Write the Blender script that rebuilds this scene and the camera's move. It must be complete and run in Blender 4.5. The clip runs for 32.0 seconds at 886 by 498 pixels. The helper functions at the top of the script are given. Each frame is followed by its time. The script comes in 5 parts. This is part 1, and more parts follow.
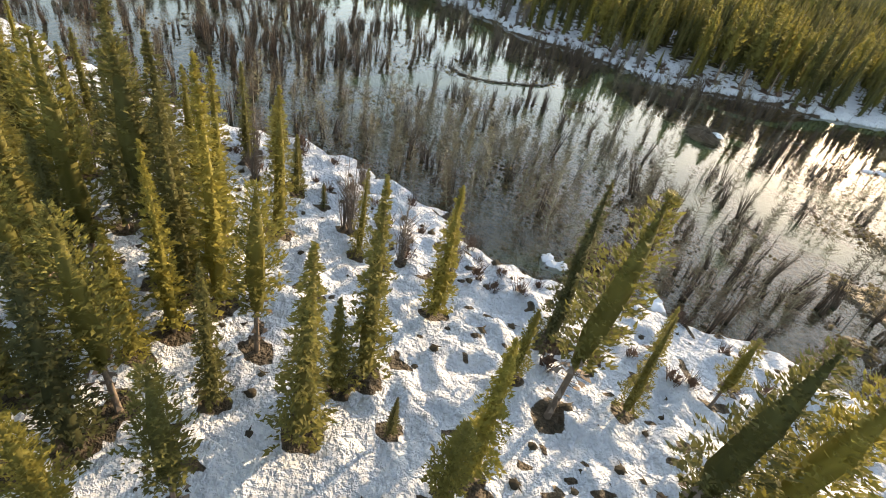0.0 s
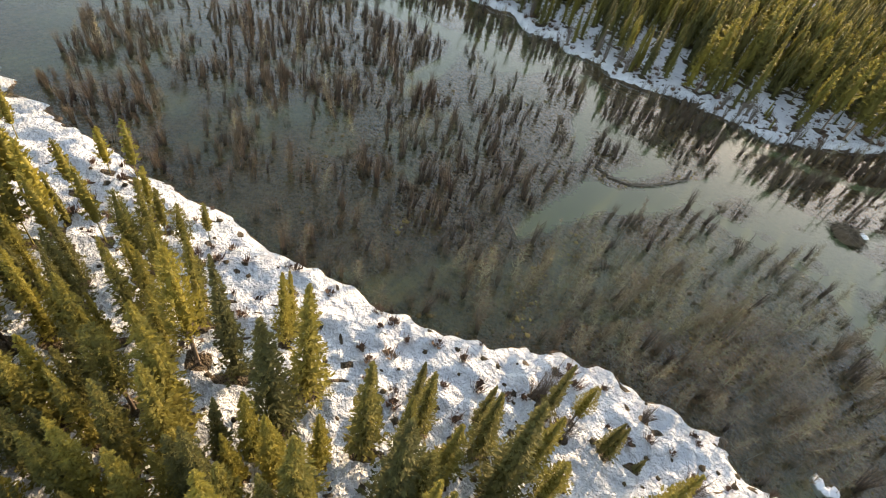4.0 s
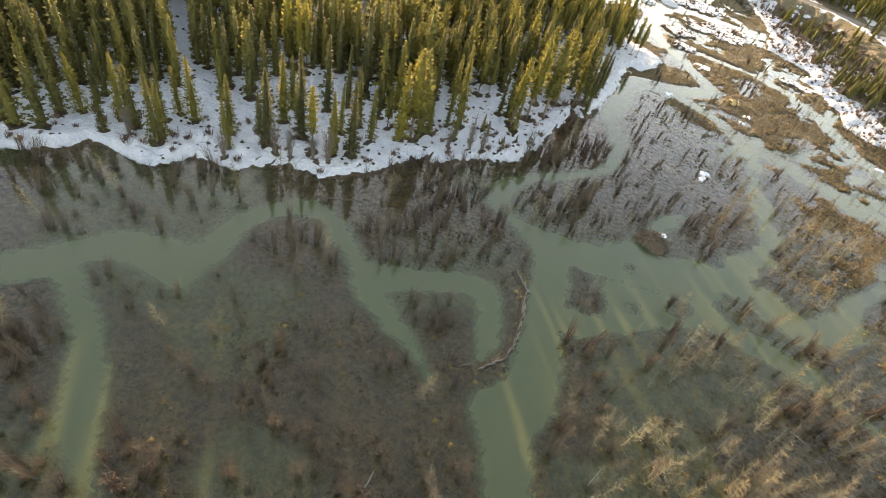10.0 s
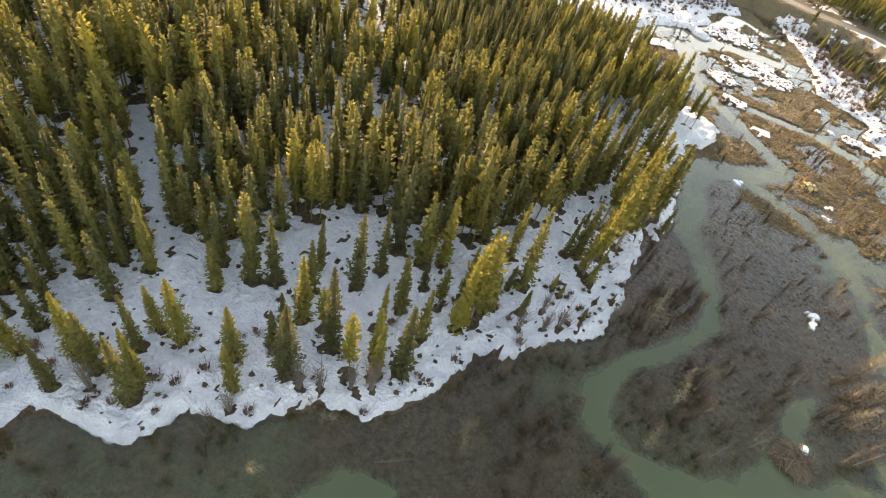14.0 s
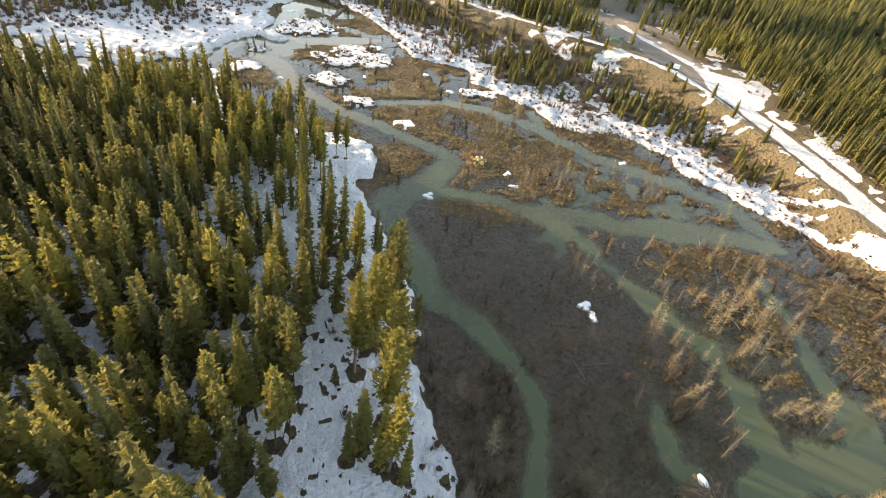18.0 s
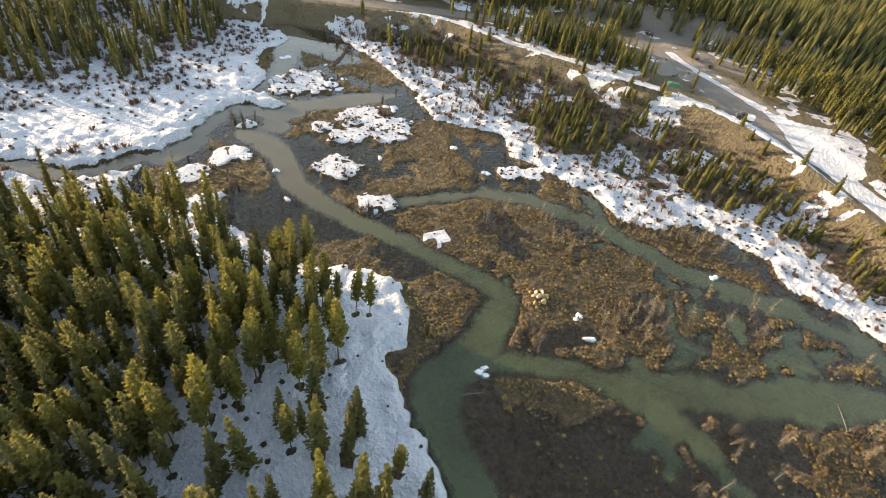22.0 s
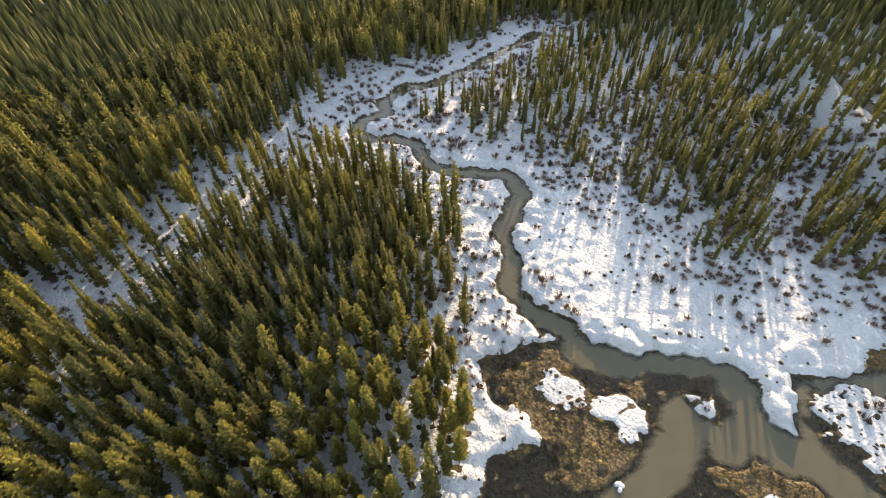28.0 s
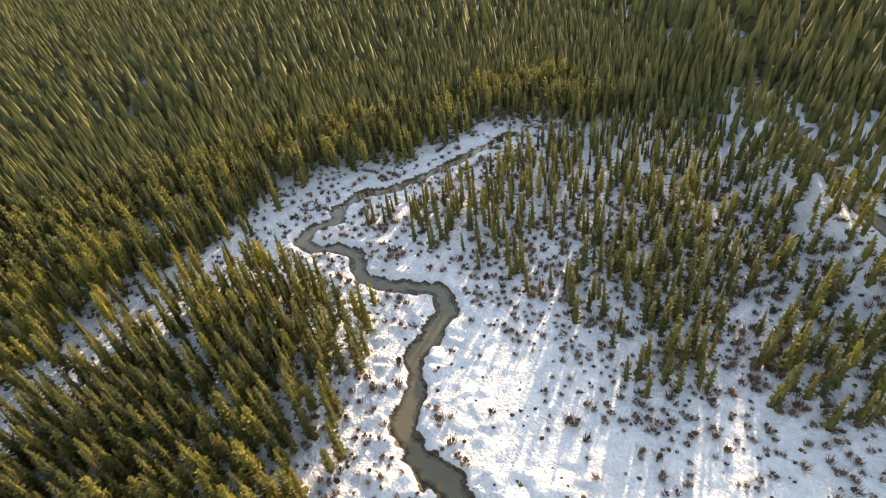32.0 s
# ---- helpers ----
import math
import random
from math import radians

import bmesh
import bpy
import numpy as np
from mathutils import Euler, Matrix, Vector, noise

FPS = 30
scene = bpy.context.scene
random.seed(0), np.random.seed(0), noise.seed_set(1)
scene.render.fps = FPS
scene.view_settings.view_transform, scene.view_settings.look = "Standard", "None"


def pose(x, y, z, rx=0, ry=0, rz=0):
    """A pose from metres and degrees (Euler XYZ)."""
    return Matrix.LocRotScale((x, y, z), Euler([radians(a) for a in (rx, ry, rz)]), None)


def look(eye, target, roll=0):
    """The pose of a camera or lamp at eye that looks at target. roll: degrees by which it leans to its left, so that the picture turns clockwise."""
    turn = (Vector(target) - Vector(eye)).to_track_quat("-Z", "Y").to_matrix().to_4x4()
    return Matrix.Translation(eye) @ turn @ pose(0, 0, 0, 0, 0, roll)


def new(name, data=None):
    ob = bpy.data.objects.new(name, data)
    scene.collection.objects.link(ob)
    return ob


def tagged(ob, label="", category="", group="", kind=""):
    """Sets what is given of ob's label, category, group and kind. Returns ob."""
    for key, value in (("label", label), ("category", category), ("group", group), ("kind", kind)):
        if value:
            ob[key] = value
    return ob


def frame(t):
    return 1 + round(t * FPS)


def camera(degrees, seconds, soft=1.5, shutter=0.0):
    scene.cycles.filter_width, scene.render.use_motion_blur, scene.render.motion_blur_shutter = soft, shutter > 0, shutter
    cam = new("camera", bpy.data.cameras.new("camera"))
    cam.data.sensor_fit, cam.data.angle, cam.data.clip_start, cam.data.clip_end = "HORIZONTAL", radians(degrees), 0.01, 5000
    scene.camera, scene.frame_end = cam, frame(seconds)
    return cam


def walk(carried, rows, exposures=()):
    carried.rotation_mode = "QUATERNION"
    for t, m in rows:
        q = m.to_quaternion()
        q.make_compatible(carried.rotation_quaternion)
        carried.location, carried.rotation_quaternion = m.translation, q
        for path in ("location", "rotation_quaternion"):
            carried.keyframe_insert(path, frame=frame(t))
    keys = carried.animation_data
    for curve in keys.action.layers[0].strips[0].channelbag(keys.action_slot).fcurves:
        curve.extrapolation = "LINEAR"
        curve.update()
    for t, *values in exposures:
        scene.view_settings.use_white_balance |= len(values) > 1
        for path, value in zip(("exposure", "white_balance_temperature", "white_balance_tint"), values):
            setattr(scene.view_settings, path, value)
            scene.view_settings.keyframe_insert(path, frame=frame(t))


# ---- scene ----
cam = camera(82.0, 32.0, soft=1.0)
PATH = (
    # seconds, x, y, z, and the turn in degrees
    (0.0, 96.97, -21.70, 22.38, 53.27, -10.26, 83.60),
    (0.5, 95.12, -25.49, 24.29, 52.37, -10.25, 84.06),
    (1.0, 92.88, -29.11, 25.52, 50.03, -11.47, 84.44),
    (1.5, 90.50, -32.77, 27.40, 47.91, -11.42, 82.65),
    (2.0, 89.47, -37.39, 32.01, 46.47, -9.10, 81.66),
    (2.5, 86.62, -41.27, 35.41, 45.18, -9.40, 82.07),
    (4.5, 71.39, -48.78, 39.20, 43.75, -10.76, 75.00),
    (5.0, 66.74, -48.32, 38.04, 47.55, -12.37, 58.74),
    (5.5, 62.97, -46.17, 36.25, 50.50, -10.35, 36.90),
    (6.0, 60.19, -46.11, 36.81, 48.98, -7.45, 25.86),
    (6.5, 56.43, -46.34, 38.21, 50.50, -10.77, 29.82),
    (7.0, 52.63, -46.30, 39.10, 48.85, -9.97, 28.30),
    (7.5, 48.82, -45.98, 40.43, 47.75, -9.86, 27.42),
    (8.0, 44.52, -45.32, 41.90, 47.21, -10.07, 28.76),
    (8.5, 40.03, -43.87, 42.51, 45.73, -11.05, 29.66),
    (9.0, 35.61, -41.66, 42.19, 45.54, -11.59, 28.75),
    (9.5, 31.77, -39.72, 41.50, 45.97, -10.99, 28.12),
    (10.0, 28.26, -37.47, 41.81, 45.97, -10.74, 27.65),
    (10.5, 24.08, -34.68, 42.46, 45.52, -10.78, 27.53),
    (11.0, 20.06, -31.86, 43.17, 44.63, -11.82, 28.19),
    (11.5, 16.86, -29.06, 43.86, 43.62, -12.29, 27.61),
    (12.0, 13.65, -26.06, 44.61, 43.60, -11.86, 26.60),
    (12.5, 10.75, -23.13, 45.48, 43.55, -11.85, 26.95),
    (13.0, 7.84, -20.12, 46.09, 43.32, -12.44, 27.10),
    (13.5, 5.34, -17.02, 46.94, 43.50, -11.41, 26.24),
    (15.5, -0.46, -0.78, 43.00, 47.68, -12.60, 5.59),
    (16.0, 1.19, 4.90, 41.16, 50.44, -12.26, -7.47),
    (16.5, 2.82, 8.34, 41.22, 52.71, -8.78, -22.53),
    (17.0, 1.89, 11.00, 42.17, 51.36, -7.41, -24.48),
    (17.5, 0.47, 14.44, 43.54, 51.74, -7.49, -23.28),
    (18.0, 0.03, 17.63, 44.67, 50.69, -8.37, -24.11),
    (18.5, -0.22, 20.84, 45.54, 49.81, -8.24, -24.24),
    (19.0, -0.08, 25.00, 45.56, 50.08, -7.34, -24.43),
    (19.5, 0.46, 29.06, 46.21, 49.54, -7.68, -25.06),
    (20.0, 0.90, 33.09, 47.30, 49.24, -7.24, -24.25),
    (20.5, 1.87, 37.33, 48.11, 48.26, -6.66, -25.13),
    (21.0, 3.08, 41.78, 48.81, 47.92, -7.16, -25.11),
    (21.5, 4.80, 46.25, 49.27, 47.95, -7.29, -25.36),
    (22.0, 6.58, 50.58, 50.10, 48.42, -7.14, -25.17),
    (22.5, 8.35, 54.82, 51.16, 47.86, -7.13, -24.71),
    (23.0, 9.59, 59.17, 53.02, 45.92, -6.63, -20.87),
    (23.5, 10.09, 62.55, 56.07, 44.74, -5.74, -12.84),
    (24.0, 11.70, 66.42, 58.08, 43.78, -6.89, -6.85),
    (24.5, 14.63, 71.93, 57.66, 42.88, -4.21, 6.25),
    (25.0, 15.77, 76.14, 57.85, 43.57, -2.20, 18.52),
    (25.5, 16.85, 80.01, 58.12, 42.23, -1.21, 23.60),
    (26.0, 18.29, 84.78, 59.27, 42.20, -0.71, 27.35),
    (26.5, 19.65, 88.90, 60.48, 41.31, 0.03, 32.78),
    (28.5, 28.50, 102.03, 62.64, 45.81, 2.75, 63.55),
    (29.0, 29.45, 106.33, 62.83, 47.06, 4.60, 63.50),
    (29.5, 29.43, 110.32, 62.46, 48.09, 4.08, 64.21),
    (30.0, 29.31, 114.00, 62.39, 48.89, 4.66, 64.37),
    (30.5, 29.25, 117.27, 61.95, 49.71, 6.01, 64.01),
    (31.0, 29.45, 120.35, 61.57, 51.04, 5.21, 63.96),
    (31.5, 29.51, 122.99, 61.53, 51.05, 5.52, 64.23),
    (32.0, 29.90, 125.42, 61.92, 53.13, 6.03, 64.83),
)
walk(cam, [(t, pose(*p)) for t, *p in PATH], exposures=((0.0, 2.4, 8300, 17), (2.5, 2.5, 8400, 17), (5.0, 2.55, 9200, 21), (7.0, 2.7, 9500, 23), (9.0, 2.92, 9900, 22), (13.0, 3.05, 10000, 24), (16.5, 2.82, 9300, 21), (20.0, 2.55, 8800, 20), (22.0, 2.4, 8500, 20), (25.0, 2.25, 8300, 21), (29.0, 2.55, 8800, 21), (32.0, 2.65, 8900, 21)))

# ---- light ----
SUN_YAW, SUN_EL = 40.0, 10.5          # towards the sun: degrees left of +y, and above the horizon
world = bpy.data.worlds.new("sky")
scene.world = world
world.use_nodes = True
wn = world.node_tree.nodes
sky = wn.new("ShaderNodeTexSky")
sky.sky_type = "NISHITA"
sky.sun_disc = False
sky.sun_elevation = radians(SUN_EL)
sky.sun_rotation = radians(-SUN_YAW)
sky.air_density, sky.dust_density, sky.ozone_density = 1.0, 0.35, 1.0
wn["Background"].inputs["Strength"].default_value = 0.15
world.node_tree.links.new(sky.outputs[0], wn["Background"].inputs["Color"])
sun_data = bpy.data.lights.new("sun", "SUN")
sun_data.energy, sun_data.angle, sun_data.color = 2.6, radians(0.6), (1.0, 0.86, 0.64)
sun = new("sun", sun_data)
sx, sy = -math.sin(radians(SUN_YAW)), math.cos(radians(SUN_YAW))
sun.matrix_world = look((0, 0, 300), (-sx * 100, -sy * 100, 300 - 100 * math.tan(radians(SUN_EL))))

# ---- the plan, in metres ----
SOUTH_SHORE = [(13.4, -79.9), (29.8, -62), (33.4, -57.1), (38.8, -51.8), (42.3, -45.4), (49, -38.4), (51.6, -33), (53, -25.1), (56, -20.5), (58.8, -17.3), (61.5, -15.7), (62.2, -12.8), (62.5, -14.1), (66.1, -12.6), (70.3, -7.5), (71.4, -4.6), (74, 1.6), (76.2, 6.5), (82.6, 14.2), (89.3, 18.1), (91.7, 17.4)]
FOREST_SHORE = [(-32.5, -12), (-29.9, -8.3), (-29.9, -6.2), (-24, -5.6), (-21.1, -4.5), (-17.8, -0.1), (-13.4, 0.4), (-11.4, 3.1), (-9.1, 5.6), (-4.3, 6.9), (-1.5, 9.6), (0.1, 13.9), (2.6, 19.5), (6.2, 20.8), (10, 26.1), (13.9, 29.1), (16.5, 35.5), (17.3, 45.1), (17.6, 52.6), (19.9, 50.9), (20.6, 56.2), (21.5, 63.3), (21.5, 70.9), (20.8, 76.7), (21.8, 80.1), (20.9, 83.7), (24.7, 85), (26.3, 88.8), (26.7, 92), (26.9, 95.1), (24.5, 98.6), (18.3, 100.9), (11.7, 106.3), (9.7, 111.5), (7.5, 113.7), (8.3, 121.2), (5.5, 122.3), (1.8, 119.3), (-5.1, 120.4), (-6.5, 125.3), (-3, 128.6), (0.3, 130.1), (-3.9, 132.4), (-13.3, 131), (-19.7, 133.5), (-28.3, 136.9), (-32.6, 140.8)]
CREEK = [(25.4, 145.6), (21.3, 144.7), (17.5, 147.4), (12.1, 148.2), (7.2, 142.7), (6.1, 137.9), (1.1, 134), (-2.2, 134.9), (-1.6, 134.2), (-9.1, 132.4), (-14.8, 133), (-18.3, 136.7), (-24.5, 139.1), (-27.8, 143.3), (-30.8, 147.4), (-36.7, 149), (-39.9, 145.3), (-43.9, 140.5), (-48.7, 137.5), (-55.5, 138.5), (-60.4, 136.2), (-62.5, 131.2), (-67.3, 129.4), (-71.2, 133.2), (-71.2, 139.2), (-75.7, 141.2), (-79.2, 147.3), (-76.8, 155.3), (-77.8, 163.4), (-80.3, 172.6), (-85.9, 193.1)]
MEADOW_SHORE = [(-1.2, 137), (2.1, 136.1), (6.4, 140.8), (6.3, 143.9), (10.4, 147.5), (16.6, 150.8), (21.5, 147.5), (25.1, 149.4), (21.5, 151.7), (17.7, 155), (23.6, 161.8), (22.1, 167.4), (23, 173.5), (28.8, 179.1), (32.2, 183), (31.4, 188.3), (27.5, 191.4), (30.4, 197)]
EAST_SHORE = [(43.7, 190.6), (45.9, 179.3), (50.3, 165.6), (52.4, 151.4), (52.5, 145), (46.6, 142.9), (59.7, 147.2), (51.4, 146.2), (51.9, 135.3), (62.7, 127.2), (60.9, 118.6), (65.2, 111.1), (69.7, 102.7), (68.1, 97.7), (72.5, 92.1), (81.6, 91.6), (84.8, 86.4), (86.7, 80.7), (84.5, 76.1), (85.7, 71)]
OPEN_N = [(-42, 148.6), (-30.3, 159.4), (-16.3, 164.7), (-0.4, 163.8), (6.6, 173.8), (15.9, 182.1), (21.3, 203.7), (28.4, 204.8)]
OPEN_B = [(-22.3, 27.1), (-16.6, 28.9), (-11.1, 34), (-3.9, 32.7), (-0.6, 38.6), (3.7, 43.5), (6.2, 53.1), (10.9, 61.4), (13.2, 65.2)]
STRIP = [(-45.6, 78.1), (-52.6, 88.9), (-60.6, 97), (-64.8, 105.4), (-71.1, 116.2), (-76.6, 127.2), (-84.7, 137.2)]
TRAIL = [(-28.2, 9), (-36.2, 15.3), (-45.7, 23.4), (-54.9, 31.3)]
TRACK_N = [(15.2, 164.8), (8.8, 171.6), (0.4, 179.4), (-5.6, 187.5)]
OPEN_C = [(22.3, 218.5), (46, 227.6), (57.1, 227), (55.2, 193), (47, 200.5), (40.8, 204.9), (26.9, 210.5)]
POOL = [(31, 204.3), (34.9, 210.1), (42.1, 210.6), (42.9, 203.2), (38.7, 198), (33.6, 200)]
SEDGE_A = [(34.6, -16), (39.3, -18), (41.2, -22.8), (44.8, -25.6), (49.6, -28.5)]
SEDGE_B = [(24.4, 6.9), (27.1, 1.6), (28.3, -4.6), (26, -8.1), (23.5, -9.4)]
BERM = [(69.2, 180.8), (76.3, 172.3), (81.8, 160.6), (91.2, 148.2), (98.4, 136.5), (106.4, 127.2), (110, 119.4), (112, 110.5), (113.2, 99.4), (113, 89.9), (110.5, 79)]
ROAD = [(19.2, 208.9), (35, 203), (48.4, 197.2), (60.7, 192), (72.8, 187.6), (84, 182)]
# the gravel lane past the pit, and its snow-covered end
LANE = [(84, 182), (100, 176), (116, 168), (127, 156), (126, 146), (124.8, 133), (123, 121.5), (121.8, 112), (121.5, 103)]
LANE_SNOW = [(121.5, 103), (118, 92), (114.5, 80), (110.5, 67), (106.5, 56.5), (102.5, 48), (99, 38), (97, 20)]
STREAK = [(129.4, 150), (128.4, 143), (127.4, 130), (127, 117)]
SNOWFIELD = [(126.5, 116), (129, 107.5), (138.5, 102.5), (136, 97), (121, 88), (114.5, 90), (118, 102), (122.5, 107)]
LANE_B = [(127, 156), (130, 157), (134.8, 149.2), (139.5, 139.4), (145, 128)]
PIT_OPEN = [(126, 160), (134, 168), (147, 163), (155, 150), (149, 146), (141, 152), (134, 156), (128, 154)]
CUT = [(118, 176), (133.5, 168), (146, 161), (153, 149), (158, 139), (166, 126)]
# open silty water: x, y, half width
CHANNELS = (
    [(-30, -36, 2.6), (-16.5, -23, 2.2), (-14.5, -18.5, 1.7), (-12.4, -16, 2.0), (-9, -14.6, 2.9), (-5.6, -14.6, 2.7), (-5, -10.8, 1.7), (-5.8, -6.8, 1.6), (-5, -2.8, 1.6), (-3, 0.8, 1.7), (1, 1.2, 1.7), (4.6, -0.9, 1.6), (8, -3.3, 1.5)],
    [(8, -3.3, 1.5), (11.4, -3.5, 1.7), (15.4, -0.9, 1.6), (19, 1.8, 1.6), (22.4, 2.4, 1.6), (24, -0.6, 1.6), (24.8, -3.6, 1.6), (25.1, -6.2, 1.1)],
    [(9.9, -4.8, 1.6), (13.3, -6.5, 1.3), (16.4, -7.8, 1.1), (19.3, -9, 0.9), (22, -11, 0.5)],
    [(-13.6, -20.5, 1.2), (-10.2, -22.4, 1.3), (-6.9, -24, 1.5), (-4, -26.2, 1.7), (-0.8, -29, 1.6), (4, -32.5, 1.0), (9, -34, 0.2)],
    [(24, 75, 2.6), (23.5, 66, 2.8), (23.5, 58, 2.4), (26.6, 51, 1.6), (28, 44.8, 1.35), (28.3, 40.5, 1.35), (26.3, 36, 1.4), (22.5, 31, 1.4), (18.8, 27.5, 1.4), (16, 22, 1.5), (16.8, 17.8, 1.5), (20, 16, 1.5), (23.5, 15.2, 2.1)],
    [(23.5, 15.2, 2.1), (26.5, 12.8, 2.5), (28.2, 8, 2.7), (28.7, 3.5, 2.5), (30, -1, 2.4), (31, -7, 3.0), (29.5, -11, 3.2), (32.5, -17, 2.4), (34.5, -21, 1.7), (37, -25, 0.4)],
    [(26, 15, 2.4), (31, 16, 2.8), (36, 17.5, 3.2), (42, 20.5, 3.4), (48, 23.5, 3.4), (52, 23, 3.0), (57, 20.7, 2.2), (62, 23, 1.7), (64, 29, 1.4), (69, 38, 1.3), (73, 46, 1.5)],
    [(37.5, 28, 1.6), (38.5, 31, 1.8), (41, 35, 0.5)],
    [(32, 4, 2.2), (36, 8.5, 2.6), (41, 13, 2.4), (46, 16, 2.2)],
    [(33, 19, 1.5), (36.6, 23, 2.6), (38.4, 27, 2.2)],
    [(35, 12, 1.7), (44, 15, 1.9), (52, 15, 1.8), (60, 12, 1.5), (66, 10, 0.4)],
    [(44, 72, 1.6), (50.4, 65, 1.5), (50.4, 58, 1.5), (51, 50.5, 1.4), (53.5, 42, 1.4), (52.6, 35.5, 1.7), (50.3, 29.5, 2.3), (48.5, 24.5, 2.6)],
    [(16, 139, 3.0), (19.5, 130, 2.6), (19.5, 122, 2.4), (22.3, 115, 1.9), (26.8, 108, 1.7), (31.6, 102.6, 1.7), (35.3, 97, 1.8), (38, 92.4, 1.8), (41, 87.6, 1.9), (36.9, 84.6, 2.3), (32.2, 80.8, 3.0), (27, 79, 3.0), (23.2, 75, 2.8)],
    [(33, 79, 1.8), (37.5, 77.3, 1.6), (43.5, 73.3, 1.6), (49, 69.8, 2.0), (55, 66.2, 2.4), (62, 62.5, 2.8), (69, 59.5, 3.2), (77, 57, 3.0), (83, 52, 2.4)],
    [(30, 110.5, 1.0), (35.2, 111.8, 1.1), (42.9, 111.1, 1.2), (50.5, 110.7, 1.5), (57, 105.7, 1.7), (63.2, 98.8, 1.9), (67, 90.8, 1.9), (70.3, 83, 2.1), (75.5, 77, 2.1), (80.5, 71.5, 2.0), (84.5, 62, 1.6), (84, 53, 1.8)],
    [(21, 140, 2.2), (20.5, 150, 2.2), (24, 160, 1.9), (28.8, 170, 2.4), (33, 184, 3.4)],
    [(20, 149, 2.4), (28, 147.5, 2.6), (37, 148, 2.8), (45, 148.5, 2.0), (50, 149, 0.6)],
    [(33, 190, 3.6), (37, 179, 4.2), (43, 169, 3.0)],
)
# weedy islets in the open pool: x, y, half width
ISLETS = [(32.5, 8.6, 1.9), (36, 17.6, 0.9), (37.6, 10.9, 1.0), (42.8, 14.5, 1.7), (48.1, 19.7, 1.1)]
# hummocks that carry snow: x, y, half width
HUMMOCKS = [(4.6, 127.8, 3.1), (11.7, 132.5, 3.7), (15.7, 141.7, 1.9), (30.3, 157.9, 7.1), (34.9, 155.7, 1.3), (37.3, 153.5, 1.5), (29.5, 172.3, 1.6), (28.8, 138.4, 2.3), (32.6, 134, 3.9), (36.6, 140.8, 4.4), (41.1, 135.1, 5.7), (28, 123.7, 3.9), (17.7, 125.9, 0.8), (18.1, 117.6, 0.8), (44.5, 142.6, 1.4), (36, 125.3, 0.7), (29.6, 113.2, 2.6), (49.9, 125.2, 1.2), (37.4, 166.6, 0.8), (39, 158.1, 0.7)]
HUMMOCKS_B = [(36.7, 101.9, 2.2), (48.1, 81, 0.7), (47.5, 77.6, 0.8), (31.8, 78, 0.9), (74.2, 80.3, 0.9), (31.8, 111.9, 2.6), (53.4, 116.2, 0.9), (60.5, 113, 2.7), (41.9, 50.1, 1.3), (67.8, -5.4, 1.1), (71.4, 1.2, 1.5), (42.2, 48, 1), (57.5, 114.7, 2.4), (70.6, 128.8, 2.2)]

WEST = [(-330, -200), (-110, -75), (-62, -34)] + FOREST_SHORE[:-8] + MEADOW_SHORE + [(36, 206), (60, 330), (60, 4500), (-4500, 4500), (-4500, -200)]
SOUTH = [(-140, -330), (-60, -170), (-15, -110)] + SOUTH_SHORE + [(108, 8), (170, -10), (4500, -60), (4500, -4500), (-140, -4500)]
EAST = [(36, 206)] + EAST_SHORE + [(90, 61), (93.5, 50), (94, 40), (90, 32), (86, 24), (86, 16), (96, 4), (170, 0), (4500, -30), (4500, 4500), (60, 4500), (60, 330)]
BENCH = [(-330, 420), (-80, 262), (-10, 214), (18, 204), (35, 198), (48, 193), (59, 187)] + BERM + [(106.5, 67), (102, 56), (99.5, 46), (98, 36), (106, 16), (170, -20), (4500, -200), (4500, 4500), (-330, 4500)]
SLIVER = [(13.4, 62.5), (6.6, 52.6), (5.8, 47.6), (2.7, 42.3), (1, 37.4), (2.2, 33.3), (7.5, 32.7), (9, 36.6), (8.1, 43.2), (9.6, 50), (12, 57)]
BANK_OPEN = [(20.9, 101.5), (19.4, 95), (17.6, 88), (15.6, 81), (14.2, 75), (15, 70), (26, 70), (32, 85), (32, 101)]
MEADOW = MEADOW_SHORE + OPEN_N[::-1]
ROAD_LINE = [(-250, 380), (-128, 318), (-60, 256), (-12, 222)] + ROAD + LANE[1:] + LANE_SNOW[1:] + [(110, -10), (200, -60)]


def seg_dist(x, y, pts, closed):
    """Distance from arrays x, y to a polyline."""
    best = np.full(x.shape, 1e18)
    n = len(pts)
    for i in range(n if closed else n - 1):
        ax, ay = pts[i]
        bx, by = pts[(i + 1) % n]
        dx, dy = bx - ax, by - ay
        k = np.clip(((x - ax) * dx + (y - ay) * dy) / (dx * dx + dy * dy + 1e-9), 0, 1)
        best = np.minimum(best, (x - ax - k * dx) ** 2 + (y - ay - k * dy) ** 2)
    return np.sqrt(best)


def wide_dist(x, y, pts):
    """Distance from arrays x, y to the edge of a band whose half width runs along its line."""
    best = np.full(x.shape, 1e9)
    for (ax, ay, aw), (bx, by, bw) in zip(pts, pts[1:]):
        dx, dy = bx - ax, by - ay
        k = np.clip(((x - ax) * dx + (y - ay) * dy) / (dx * dx + dy * dy), 0, 1)
        best = np.minimum(best, np.hypot(x - ax - k * dx, y - ay - k * dy) - aw - k * (bw - aw))
    return best


